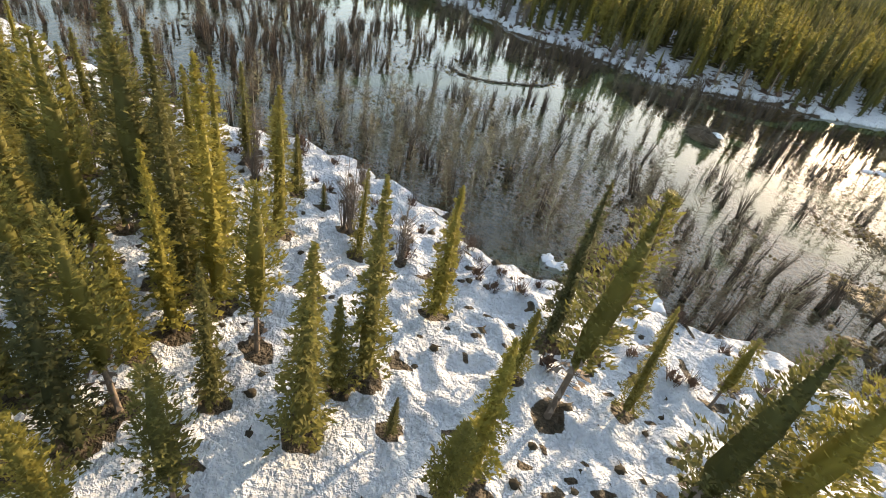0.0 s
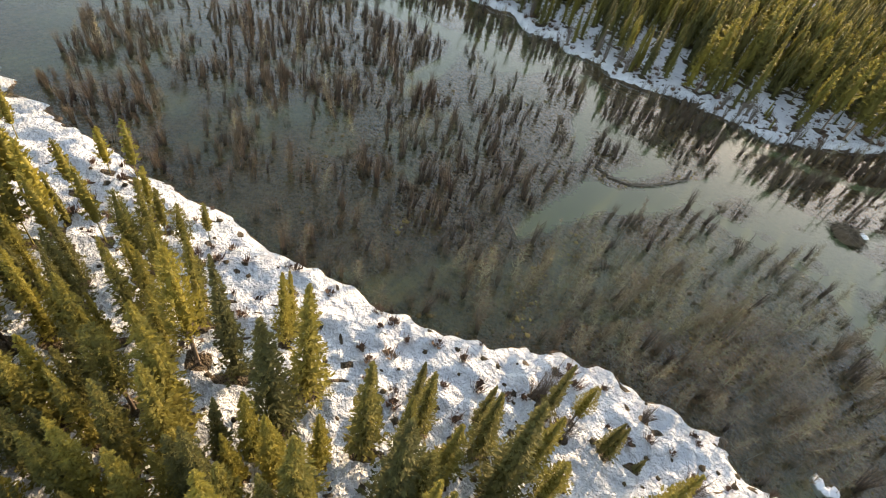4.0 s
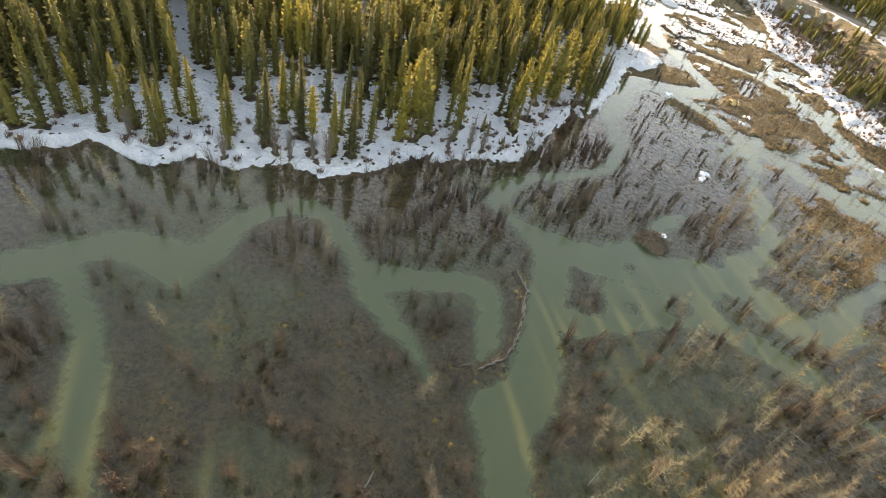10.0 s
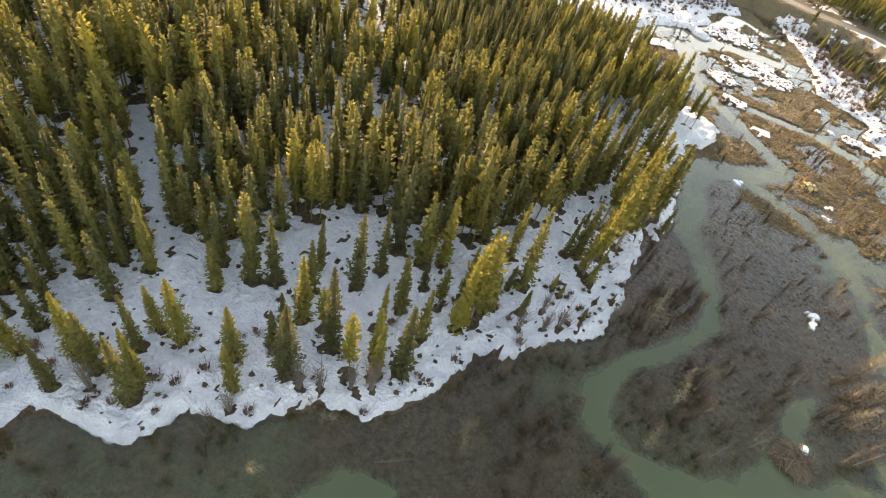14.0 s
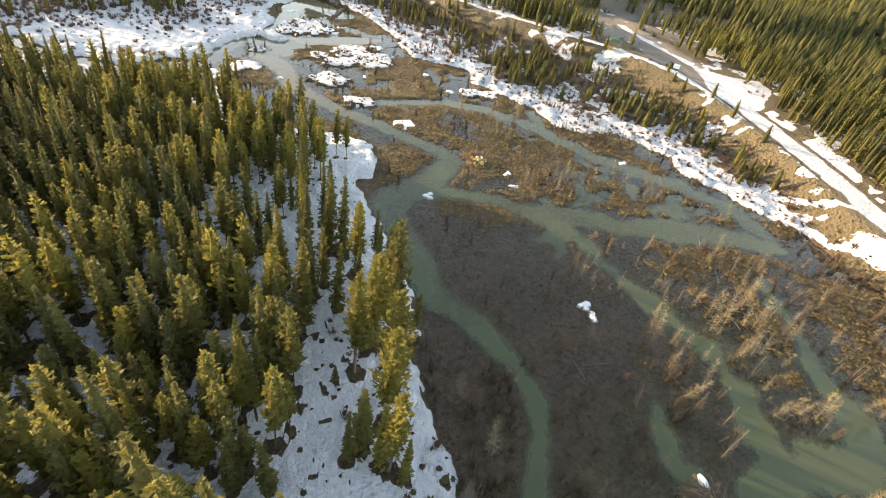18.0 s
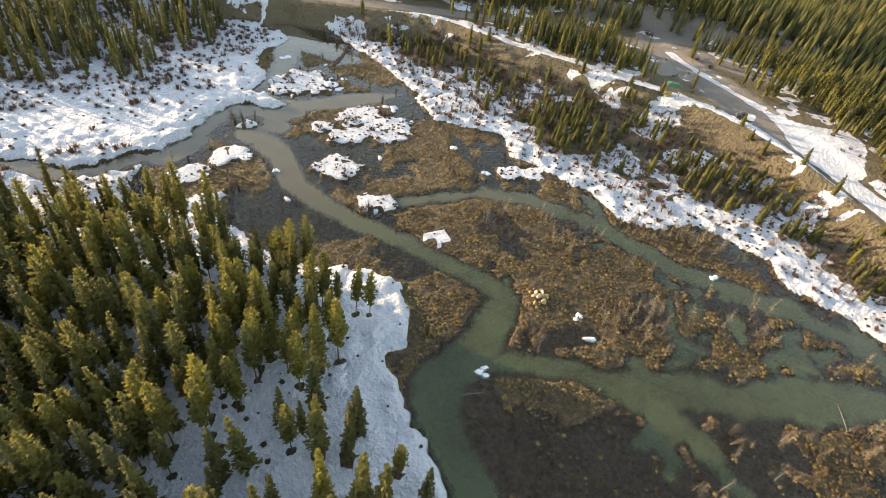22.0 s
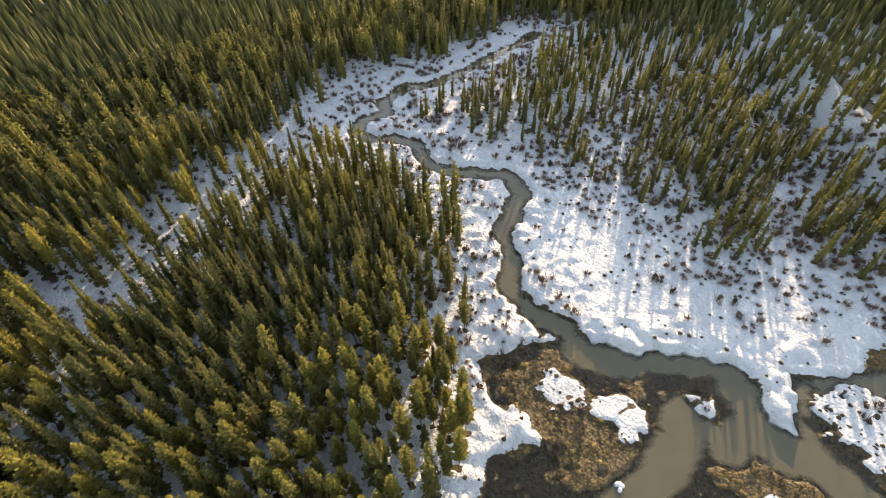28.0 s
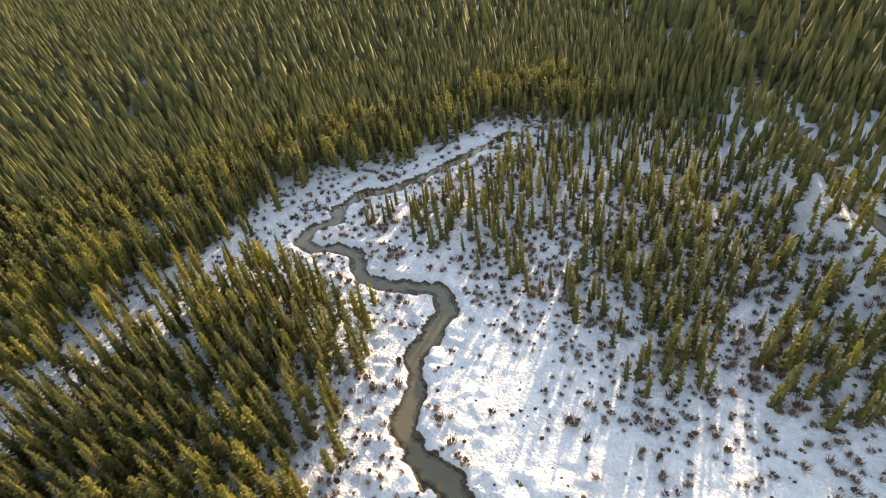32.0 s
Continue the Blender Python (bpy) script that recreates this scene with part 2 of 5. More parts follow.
def inside(x, y, pts):
    odd = np.zeros(x.shape, bool)
    n = len(pts)
    for i in range(n):
        ax, ay = pts[i]
        bx, by = pts[(i + 1) % n]
        cross = ((ay > y) != (by > y)) & (x < (bx - ax) * (y - ay) / (by - ay + 1e-12) + ax)
        odd ^= cross
    return odd


def signed(x, y, pts):
    d = seg_dist(x, y, pts, True)
    return np.where(inside(x, y, pts), d, -d)


def smooth(a, b, v):
    k = np.clip((v - a) / (b - a), 0, 1)
    return k * k * (3 - 2 * k)


def hash2(i, j, seed):
    h = (i.astype(np.int64) * 374761393 + j.astype(np.int64) * 668265263 + seed * 1442695041) & 0x7FFFFFFF
    h = ((h ^ (h >> 13)) * 1274126177) & 0x7FFFFFFF
    return ((h ^ (h >> 16)) & 0xFFFF) / 65535.0


def noise2(x, y, size, seed=0):
    """Value noise from 0 to 1 on arrays."""
    x, y = x / size, y / size
    i, j = np.floor(x), np.floor(y)
    u, v = x - i, y - j
    u, v = u * u * (3 - 2 * u), v * v * (3 - 2 * v)
    a, b = hash2(i, j, seed), hash2(i + 1, j, seed)
    c, d = hash2(i, j + 1, seed), hash2(i + 1, j + 1, seed)
    return (a * (1 - u) + b * u) * (1 - v) + (c * (1 - u) + d * u) * v


def fbm(x, y, size, seed=0):
    return 0.55 * noise2(x, y, size, seed) + 0.3 * noise2(x, y, size / 2.3, seed + 7) + 0.15 * noise2(x, y, size / 5.1, seed + 13)


def terrain(x, y):
    """Height, and the masks of the ground's surfaces, at arrays x, y."""
    jx = x + 2.4 * (fbm(x, y, 4.5, 1) - 0.5) + 0.9 * (noise2(x, y, 1.1, 17) - 0.5)
    jy = y + 2.4 * (fbm(x, y, 4.5, 2) - 0.5) + 0.9 * (noise2(x, y, 1.1, 18) - 0.5)
    west = signed(jx, jy, WEST)
    creek = seg_dist(jx, jy, CREEK[5:], False) - 1.9
    west = np.minimum(west, np.where(x < 8, creek, 99))
    south = signed(jx, jy, SOUTH)
    east = signed(jx, jy, EAST)
    land = np.maximum(np.maximum(west, south), east)
    humm = np.full(x.shape, -9.0)
    for cx, cy, r in HUMMOCKS + HUMMOCKS_B:
        if r < 1.65:
            continue
        wob = 1.08 + 1.1 * (fbm(x + cx, y, max(1.2, 0.8 * r), 5) - 0.5) + 0.35 * (noise2(x, y, 0.9, 6) - 0.5)
        d = np.hypot((x - cx), (y - cy) * 1.15)
        humm = np.maximum(humm, (r * wob - d))
    chan = np.full(x.shape, 99.0)
    cx_, cy_ = 0.7 * x + 0.3 * jx, 0.7 * y + 0.3 * jy
    for pts in CHANNELS:
        chan = np.minimum(chan, wide_dist(cx_, cy_, pts))
    for ix, iy, r in ISLETS:
        chan = np.maximum(chan, r - np.hypot(x - ix, y - iy))
    chan = np.minimum(chan, np.minimum(seg_dist(jx, jy, CREEK[:7], False) - 2.4, seg_dist(jx, jy, CREEK[5:], False) - 1.3))
    chan = chan + (1.3 + 2.2 * smooth(38, 52, x)) * (fbm(x, y, 3.6, 8) - 0.5)
    # flooded hollows that break the sedge beds up
    beds = smooth(38, 44, x) * smooth(52, 60, y) * smooth(116, 108, y)
    chan = np.minimum(chan, 20 * (0.72 * fbm(x, y, 8, 14) + 0.28 * noise2(x, y, 2.2, 15) - 0.395 - 0.045 * smooth(54, 66, x + 0.25 * (80 - y))) + 0.9 * (noise2(x, y, 0.9, 16) - 0.4) + 6 * (1 - beds) + 4 * smooth(8, 4.5, np.hypot(x - 48.5, y - 80)))
    golden = smooth(-6, 9, np.maximum((x - 42) * 0.9 + (y - 58) * 0.6, np.minimum(1.2 * (x - 51), 24)) * smooth(8, 22, y) - 20 * smooth(22, 8, y) + 22 * (fbm(x, y, 26, 9) - 0.5))
    golden *= smooth(-0.1, 1.0, chan)
    golden *= smooth(0.4, 0.48, fbm(x, y, 6, 11) + 0.028 * smooth(60, 72, y) * smooth(114, 106, y) - 0.05 * smooth(64, 56, y)) * (1 - 0.12 * smooth(112, 125, y))
    silted = 1 - 0.35 * smooth(46, 56, y) * smooth(108, 98, y) * smooth(20, 26, x)
    bed = -0.40 + 0.26 * fbm(x, y, 6, 21) + 0.12 * noise2(x, y, 0.9, 20) - 0.75 * silted * smooth(0.35, -0.55, chan)
    bed = bed - 0.3 * smooth(0.5, 0.62, fbm(x, y, 15, 22)) * smooth(60, 40, y)
    z = bed + golden * (0.26 + 0.2 * noise2(x, y, 1.0, 23) + 0.12 * fbm(x, y, 4, 24))
    lump = (0.2 * noise2(x, y, 0.8, 38) ** 1.5 * (0.4 + 0.9 * fbm(x, y, 9, 39)) + 0.1 * noise2(x, y, 1.6, 40)) * smooth(0.2, 1.0, west) + 0.5 * smooth(0.2, 1.5, south) * smooth(22, 14, south) * noise2(x, y, 0.85, 37) ** 2 + 0.4 * smooth(0.5, 3, south) * noise2(x, y, 2.4, 36) + 0.25 * fbm(x, y, 6, 31) + (0.2 + 0.55 * smooth(10, 2, land)) * noise2(x, y, 1.5, 33) ** 1.6
    shore = smooth(-0.8, 0.9, land)
    z = z * (1 - shore) + shore * (0.34 + lump + 0.012 * np.clip(land, 0, 40))
    hz = smooth(-0.5, 0.6, humm)
    z = np.maximum(z, z * (1 - hz) + hz * (0.3 + 0.25 * fbm(x, y, 1.6, 35)))
    # the bench with the road, and the hills
    bench = signed(x + 3 * (fbm(x, y, 9, 41) - 0.5), y + 3 * (fbm(x, y, 9, 42) - 0.5), BENCH)
    rise = smooth(-8.5, 0.3, bench)
    z = z + rise * 4.6 * smooth(-8, -0.5, land) + 0.5 * smooth(-1.5, 0.3, bench) * smooth(3.2, 0.8, bench)
    z = z + rise * (1 - rise) * 5.0 * (fbm(x, y, 5, 43) - 0.5) * (land > -2)
    cut = signed(x, y, CUT + [(400, 100), (400, 500), (100, 500)])
    z = z + 4.5 * smooth(-1.0, 5.0, cut + 2 * (fbm(x, y, 7, 45) - 0.5)) * smooth(60, 20, cut)
    road = seg_dist(x, y, ROAD_LINE, False) * (1 + 1.2 * smooth(12, -10, x))
    flat = smooth(6.5, 3.6, road)
    z = z * (1 - flat) + flat * 5.0
    z = z - 1.3 * smooth(-0.8, 1.2, signed(x, y, POOL))
    far = np.hypot(x - 20, y - 90)
    hill = smooth(150, 900, far) * (20 * fbm(x, y, 420, 51) - 9) + smooth(900, 3300, far) * (10 + 75 * fbm(x, y, 1500, 53))
    z = z + hill * smooth(25, 120, land)
    # surfaces
    snow = smooth(-0.2, 0.15, land) * (1 - smooth(0.84, 0.9, noise2(x, y, 0.8, 61) + 0.35 * (fbm(x, y, 9, 60) - 0.5)) * 0.9 * np.where(south > 0, 1.0, np.where(y < 60, 0.8, 0.35)))
    edge = smooth(9.5, 6, east + 5 * (fbm(x, y, 9, 64) - 0.5)) * ((bench < -5) | (y < 95) & (east < 6.5))
    scrub = (east > 0) * (1 - np.clip(edge, 0, 1)) * smooth(-4, 2, east)
    patch = smooth(0.5, 0.57, fbm(x, y, 6, 63))
    snow = np.where(scrub > 0.5, snow * np.maximum(patch, 0.0), snow)
    slope = smooth(-9, -6.5, bench) * smooth(1.5, -0.6, bench) * (land > 1) * smooth(8, 26, x)
    snow = snow * (1 - slope * smooth(0.75, 0.35, fbm(x, y, 4, 65)))
    snow = np.maximum(snow, smooth(-0.6, 0.3, bench) * smooth(4.0, 3.0, bench) * (x > 62) * smooth(70, 84, y))
    lane = seg_dist(x, y, LANE[3:], False) * (1 + 0.5 * (fbm(x, y, 14, 67) - 0.5))
    pit = smooth(17, 14, seg_dist(x, y, LANE[4:], False)) * (bench > 3) * (x > 104)
    pit = np.maximum(pit, np.maximum(smooth(4.5, 3.2, seg_dist(x, y, LANE_B, False)), smooth(-1, 1, signed(x, y, PIT_OPEN))))
    lane = np.minimum(lane, np.minimum(seg_dist(x, y, LANE_B, False) + 2.5, 6 - signed(x, y, PIT_OPEN)))
    snow = snow * (1 - pit * smooth(0.62, 0.5, fbm(x, y, 6, 68))) * (1 - smooth(-1.5, 0.5, cut) * smooth(8, 6, cut))
    opened = signed(x, y, OPEN_C)
    snow = np.where(opened > 0, snow * smooth(0.42, 0.5, fbm(x, y, 8, 62)) * smooth(0.4, -0.4, signed(x, y, POOL)), snow)
    gravel = smooth(3.1, 2.3, road * (1 + 0.3 * (fbm(x, y, 5, 69) - 0.5)))
    gravel = np.maximum(gravel, np.maximum(pit * smooth(7.5, 5.5, lane), smooth(-1.5, 0.5, cut) * smooth(9, 7, cut)))
    white = np.minimum(seg_dist(x, y, STREAK, False) - 1.1, seg_dist(x, y, LANE_SNOW, False) - 2.6)
    white = np.minimum(white, -signed(x, y, SNOWFIELD)) + 1.6 * (fbm(x, y, 4, 70) - 0.5)
    snow = snow * (1 - smooth(4.4, 3.4, road))
    snow = np.maximum(snow, smooth(0.3, -0.3, white))
    second = smooth(1.3, 0.5, np.abs(east - 8.5 + 3 * (fbm(x, y, 9, 77) - 0.5))) * smooth(125, 105, y) * smooth(40, 52, y) * (land > 1)
    snow = np.maximum(snow, second)
    snow = np.maximum(snow, hz * smooth(0.12, 0.5, humm + 0.5 * (noise2(x, y, 1.2, 71) - 0.5)) * (1 - 0.9 * smooth(0.78, 0.84, noise2(x, y, 1.0, 72))))
    return dict(z=z, land=land, west=west, south=south, east=east, chan=chan, golden=golden, bench=bench, road=road,
                snow=np.clip(snow, 0, 1), pit=pit, earth=np.clip(np.maximum(np.maximum(np.maximum(slope, pit), 0.75 * scrub), smooth(0.05, 0.4, z) * (bench > -9.5) * (land < 1)), 0, 1), canopy=np.maximum(smooth(560, 640, far), 0.88 * smooth(165, 215, far + 40 * (fbm(x, y, 40, 75) - 0.5)) * smooth(0.72, 0.62, fbm(x, y, 26, 76)) * (road > 5)), gravel=np.clip(gravel, 0, 1), humm=humm, slope=slope, scrub=scrub)


# ---- materials ----
class Nodes:
    def __init__(self, name):
        self.mat = bpy.data.materials.new(name)
        self.mat.use_nodes = True
        self.t = self.mat.node_tree
        self.b = self.t.nodes["Principled BSDF"]

    def add(self, kind, **sockets):
        n = self.t.nodes.new(kind)
        for k, v in sockets.items():
            n.inputs[k.replace("_", " ")].default_value = v
        return n

    def link(self, a, b):
        self.t.links.new(a, b)

    def coord(self):
        return self.add("ShaderNodeNewGeometry").outputs["Position"]

    def noise(self, scale, detail=4.0, rough=0.6):
        n = self.add("ShaderNodeTexNoise", Scale=scale, Detail=detail, Roughness=rough)
        self.link(self.coord(), n.inputs["Vector"])
        return n.outputs["Fac"]

    def ramp(self, fac, stops):
        r = self.add("ShaderNodeValToRGB")
        e = r.color_ramp.elements
        while len(e) < len(stops):
            e.new(0.5)
        for k, (p, c) in enumerate(stops):
            e[k].position, e[k].color = p, (*c, 1)
        self.link(fac, r.inputs[0])
        return r.outputs[0]

    def mix(self, fac, a, b):
        m = self.add("ShaderNodeMix")
        m.data_type = "RGBA"
        for sock, v in ((m.inputs[0], fac), (m.inputs[6], a), (m.inputs[7], b)):
            if isinstance(v, (int, float)):
                sock.default_value = v
            elif isinstance(v, tuple):
                sock.default_value = (*v, 1)
            else:
                self.link(v, sock)
        return m.outputs[2]

    def attr(self, name):
        a = self.add("ShaderNodeAttribute")
        a.attribute_name = name
        return a.outputs["Fac"]

    def bump(self, fac, strength, dist):
        b = self.add("ShaderNodeBump", Strength=strength, Distance=dist)
        self.link(fac, b.inputs["Height"])
        self.link(b.outputs[0], self.b.inputs["Normal"])

    def done(self, colour, rough=0.8, spec=0.3):
        if isinstance(colour, tuple):
            self.b.inputs["Base Color"].default_value = (*colour, 1)
        else:
            self.link(colour, self.b.inputs["Base Color"])
        self.b.inputs["Roughness"].default_value = rough
        self.b.inputs["Specular IOR Level"].default_value = spec
        return self.mat


def ground_material():
    m = Nodes("ground")
    n1, n2, n3 = m.noise(0.9), m.noise(0.12, 5), m.noise(5.0, 5)
    mud = m.mix(m.attr("golden"), m.mix(m.ramp(m.noise(1.6, 6, 0.7), [(0.4, (0, 0, 0)), (0.62, (1, 1, 1))]), m.ramp(n2, [(0.3, (0.075, 0.046, 0.033)), (0.7, (0.15, 0.088, 0.06))]), m.ramp(n2, [(0.3, (0.22, 0.122, 0.076)), (0.7, (0.34, 0.195, 0.125))])), m.ramp(m.noise(2.2, 6, 0.7), [(0.35, (0.035, 0.026, 0.016)), (0.52, (0.08, 0.06, 0.03)), (0.72, (0.155, 0.115, 0.053))]))
    mud = m.mix(m.attr("peat"), mud, m.ramp(m.noise(1.9, 6, 0.7), [(0.35, (0.045, 0.034, 0.02)), (0.55, (0.14, 0.1, 0.052)), (0.75, (0.23, 0.17, 0.085))]))
    earth = m.ramp(n3, [(0.25, (0.07, 0.055, 0.032)), (0.6, (0.175, 0.14, 0.082)), (0.85, (0.3, 0.25, 0.155))])
    gravel = m.ramp(n3, [(0.2, (0.15, 0.13, 0.11)), (0.8, (0.34, 0.3, 0.25))])
    litter = m.ramp(m.noise(2.2), [(0.3, (0.035, 0.026, 0.016)), (0.7, (0.12, 0.085, 0.05))])
    snow = m.ramp(m.noise(0.5, 5), [(0.2, (0.55, 0.58, 0.63)), (0.6, (0.7, 0.72, 0.75))])
    col = m.mix(m.attr("land"), mud, litter)
    col = m.mix(m.attr("earth"), col, earth)
    col = m.mix(m.attr("gravel"), col, gravel)
    crisp = m.add("ShaderNodeMath")
    crisp.operation = "ADD"
    m.link(m.attr("snow"), crisp.inputs[0])
    half = m.add("ShaderNodeMath")
    half.operation = "MULTIPLY_ADD"
    half.inputs[1].default_value, half.inputs[2].default_value = 0.6, -0.3
    m.link(m.noise(1.7, 5, 0.7), half.inputs[0])
    m.link(half.outputs[0], crisp.inputs[1])
    mask = m.ramp(crisp.outputs[0], [(0.46, (0, 0, 0)), (0.54, (1, 1, 1))])
    col = m.mix(mask, col, snow)
    wood = m.ramp(m.noise(0.16, 6, 0.75), [(0.3, (0.02, 0.03, 0.012)), (0.55, (0.06, 0.07, 0.02)), (0.75, (0.1, 0.1, 0.03))])
    col = m.mix(m.attr("canopy"), col, wood)
    m.bump(m.noise(1.7, 4, 0.6), 1.0, 1.9)
    return m.done(col, 0.75, 0.25)


def water_material():
    m = Nodes("pond_water")
    t = m.t
    out = t.nodes["Material Output"]
    t.nodes.remove(m.b)
    clear = m.add("ShaderNodeBsdfTransparent")
    clear.inputs[0].default_value = (0.9, 0.88, 0.8, 1)
    murk = m.add("ShaderNodeBsdfDiffuse")
    m.link(m.mix(m.attr("silt"), m.mix(m.noise(0.08, 3), (0.05, 0.064, 0.031), (0.07, 0.082, 0.041)), m.mix(m.noise(0.3, 4), (0.085, 0.075, 0.047), (0.115, 0.1, 0.064))), murk.inputs[0])
    body = m.add("ShaderNodeMixShader")
    m.link(m.attr("murk"), body.inputs[0])
    m.link(clear.outputs[0], body.inputs[1])
    m.link(murk.outputs[0], body.inputs[2])
    gloss = m.add("ShaderNodeBsdfGlossy", Roughness=0.03)
    gloss.inputs[0].default_value = (1, 1, 1, 1)
    b = m.add("ShaderNodeBump", Strength=0.05, Distance=0.03)
    m.link(m.noise(1.6, 3), b.inputs["Height"])
    m.link(b.outputs[0], gloss.inputs["Normal"])
    fres = m.add("ShaderNodeFresnel", IOR=1.33)
    top = m.add("ShaderNodeMixShader")
    m.link(fres.outputs[0], top.inputs[0])
    m.link(body.outputs[0], top.inputs[1])
    m.link(gloss.outputs[0], top.inputs[2])
    m.link(top.outputs[0], out.inputs[0])
    return m.mat


def tone_material(name, stops, scale=3.0, rough=0.8, random_from="attr", translucent=0.0):
    """A colour that runs through stops with the piece's own tone, broken by fine noise."""
    m = Nodes(name)
    if random_from == "attr":
        tone = m.attr("tone")
    else:
        tone = m.add("ShaderNodeObjectInfo").outputs["Random"]
    if random_from == "both":
        joined = m.add("ShaderNodeMath")
        joined.operation = "ADD"
        m.link(tone, joined.inputs[0])
        m.link(m.attr("tone"), joined.inputs[1])
        tone = joined.outputs[0]
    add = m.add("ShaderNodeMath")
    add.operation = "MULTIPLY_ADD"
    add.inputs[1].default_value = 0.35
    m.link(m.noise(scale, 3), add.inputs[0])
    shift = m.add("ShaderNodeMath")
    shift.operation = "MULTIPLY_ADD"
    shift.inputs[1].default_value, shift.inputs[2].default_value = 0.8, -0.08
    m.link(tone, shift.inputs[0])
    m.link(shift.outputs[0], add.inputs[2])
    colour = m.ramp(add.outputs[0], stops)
    mat = m.done(colour, rough, 0.2)
    if translucent:
        through_leaf = m.add("ShaderNodeBsdfTranslucent")
        m.link(colour, through_leaf.inputs[0])
        both = m.add("ShaderNodeMixShader")
        both.inputs[0].default_value = translucent
        m.link(m.b.outputs[0], both.inputs[1])
        m.link(through_leaf.outputs[0], both.inputs[2])
        m.link(both.outputs[0], m.t.nodes["Material Output"].inputs[0])
    return mat


GROUND = ground_material()
WATER = water_material()
NEEDLE_STOPS = [(0.0, (0.08, 0.085, 0.04)), (0.4, (0.148, 0.14, 0.05)), (0.7, (0.22, 0.197, 0.052)), (1.0, (0.29, 0.25, 0.056))]
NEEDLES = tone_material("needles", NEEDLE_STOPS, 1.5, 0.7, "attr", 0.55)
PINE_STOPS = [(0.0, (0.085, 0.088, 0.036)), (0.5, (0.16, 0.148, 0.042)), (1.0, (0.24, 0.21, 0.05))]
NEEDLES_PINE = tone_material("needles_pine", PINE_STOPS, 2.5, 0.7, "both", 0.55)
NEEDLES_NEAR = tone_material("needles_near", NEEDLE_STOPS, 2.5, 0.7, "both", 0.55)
BARK = tone_material("bark", [(0.2, (0.06, 0.045, 0.035)), (0.8, (0.17, 0.13, 0.1))], 6.0, 0.9, "object")
SNAG_TWIG = tone_material("snag_twigs", [(0.1, (0.07, 0.064, 0.053)), (0.6, (0.125, 0.115, 0.094)), (1.0, (0.2, 0.184, 0.15))], 2.0, 0.9)
POND_TWIG = tone_material("pond_twigs", [(0.1, (0.06, 0.042, 0.033)), (0.5, (0.125, 0.097, 0.068)), (1.0, (0.27, 0.228, 0.14))], 2.0, 0.9)
TWIG = tone_material("twigs", [(0.1, (0.075, 0.062, 0.053)), (0.55, (0.155, 0.13, 0.11)), (1.0, (0.27, 0.232, 0.185))], 2.0, 0.9)
RED_TWIG = tone_material("willow_twigs", [(0.1, (0.065, 0.042, 0.033)), (0.6, (0.14, 0.09, 0.066)), (1.0, (0.21, 0.145, 0.102))], 2.0, 0.9)
SEDGE = tone_material("sedge", [(0.1, (0.045, 0.03, 0.014)), (0.45, (0.135, 0.09, 0.034)), (1.0, (0.3, 0.208, 0.08))], 4.0, 0.9)
TUFT = tone_material("dead_tufts", [(0.1, (0.03, 0.024, 0.016)), (0.6, (0.08, 0.06, 0.035)), (1.0, (0.15, 0.12, 0.06))], 4.0, 0.9)
LODGE_WOOD = tone_material("lodge_wood", [(0.1, (0.045, 0.034, 0.025)), (1.0, (0.19, 0.15, 0.11))], 5.0, 0.9, "object")
DEADWOOD = tone_material("deadwood", [(0.1, (0.09, 0.075, 0.06)), (1.0, (0.22, 0.19, 0.155))], 5.0, 0.85, "object")
MUD = tone_material("lodge_mud", [(0.1, (0.05, 0.035, 0.024)), (1.0, (0.15, 0.11, 0.075))], 4.0, 0.95, "object")
SNOW = tone_material("snow", [(0.1, (0.62, 0.64, 0.67)), (1.0, (0.76, 0.76, 0.78))], 2.0, 0.7, "object")


# ---- mesh helpers ----
def mesh_from(name, verts, faces, material, attrs=None, shade=False):
    me = bpy.data.meshes.new(name)
    verts, faces = np.asarray(verts, np.float32), np.asarray(faces, np.int32)
    me.vertices.add(len(verts))
    me.vertices.foreach_set("co", verts.ravel())
    k = faces.shape[1]
    me.loops.add(faces.size)
    me.loops.foreach_set("vertex_index", faces.ravel())
    me.polygons.add(len(faces))
    me.polygons.foreach_set("loop_start", np.arange(0, faces.size, k, dtype=np.int32))
    me.polygons.foreach_set("loop_total", np.full(len(faces), k, np.int32))
    me.materials.append(material)
    for key, values in (attrs or {}).items():
        me.attributes.new(key, "FLOAT", "POINT").data.foreach_set("value", np.asarray(values, np.float32))
    me.update(calc_edges=True)
    if shade:
        me.polygons.foreach_set("use_smooth", np.ones(len(faces), bool))
    return me


def part(name, me, parent, label=""):
    ob = new(name, me)
    ob.parent = parent
    if label:
        ob["label"] = label
    return ob


def grid(xs, ys):
    X, Y = np.meshgrid(xs, ys)
    nx, ny = len(xs), len(ys)
    i = (np.arange(ny - 1)[:, None] * nx + np.arange(nx - 1)[None, :]).ravel()
    return X.ravel(), Y.ravel(), np.stack([i, i + 1, i + nx + 1, i + nx], 1)


def refine(values, lo, hi):
    """The same steps, halved between lo and hi."""
    mid = 0.5 * (values[1:] + values[:-1])
    return np.sort(np.concatenate([values, mid[(mid > lo) & (mid < hi)]]))


def stretch(lo, hi, step, reach, growth=1.22):
    """Even steps from lo to hi, then growing ones out to reach on both sides."""
    core = list(np.arange(lo, hi + step / 2, step))
    left, right, s = [], [], step
    while (right[-1] if right else core[-1]) < reach:
        s *= growth
        right.append((right[-1] if right else core[-1]) + s)
        left.append((left[-1] if left else core[0]) - s)
    return np.array(left[::-1] + core + right)


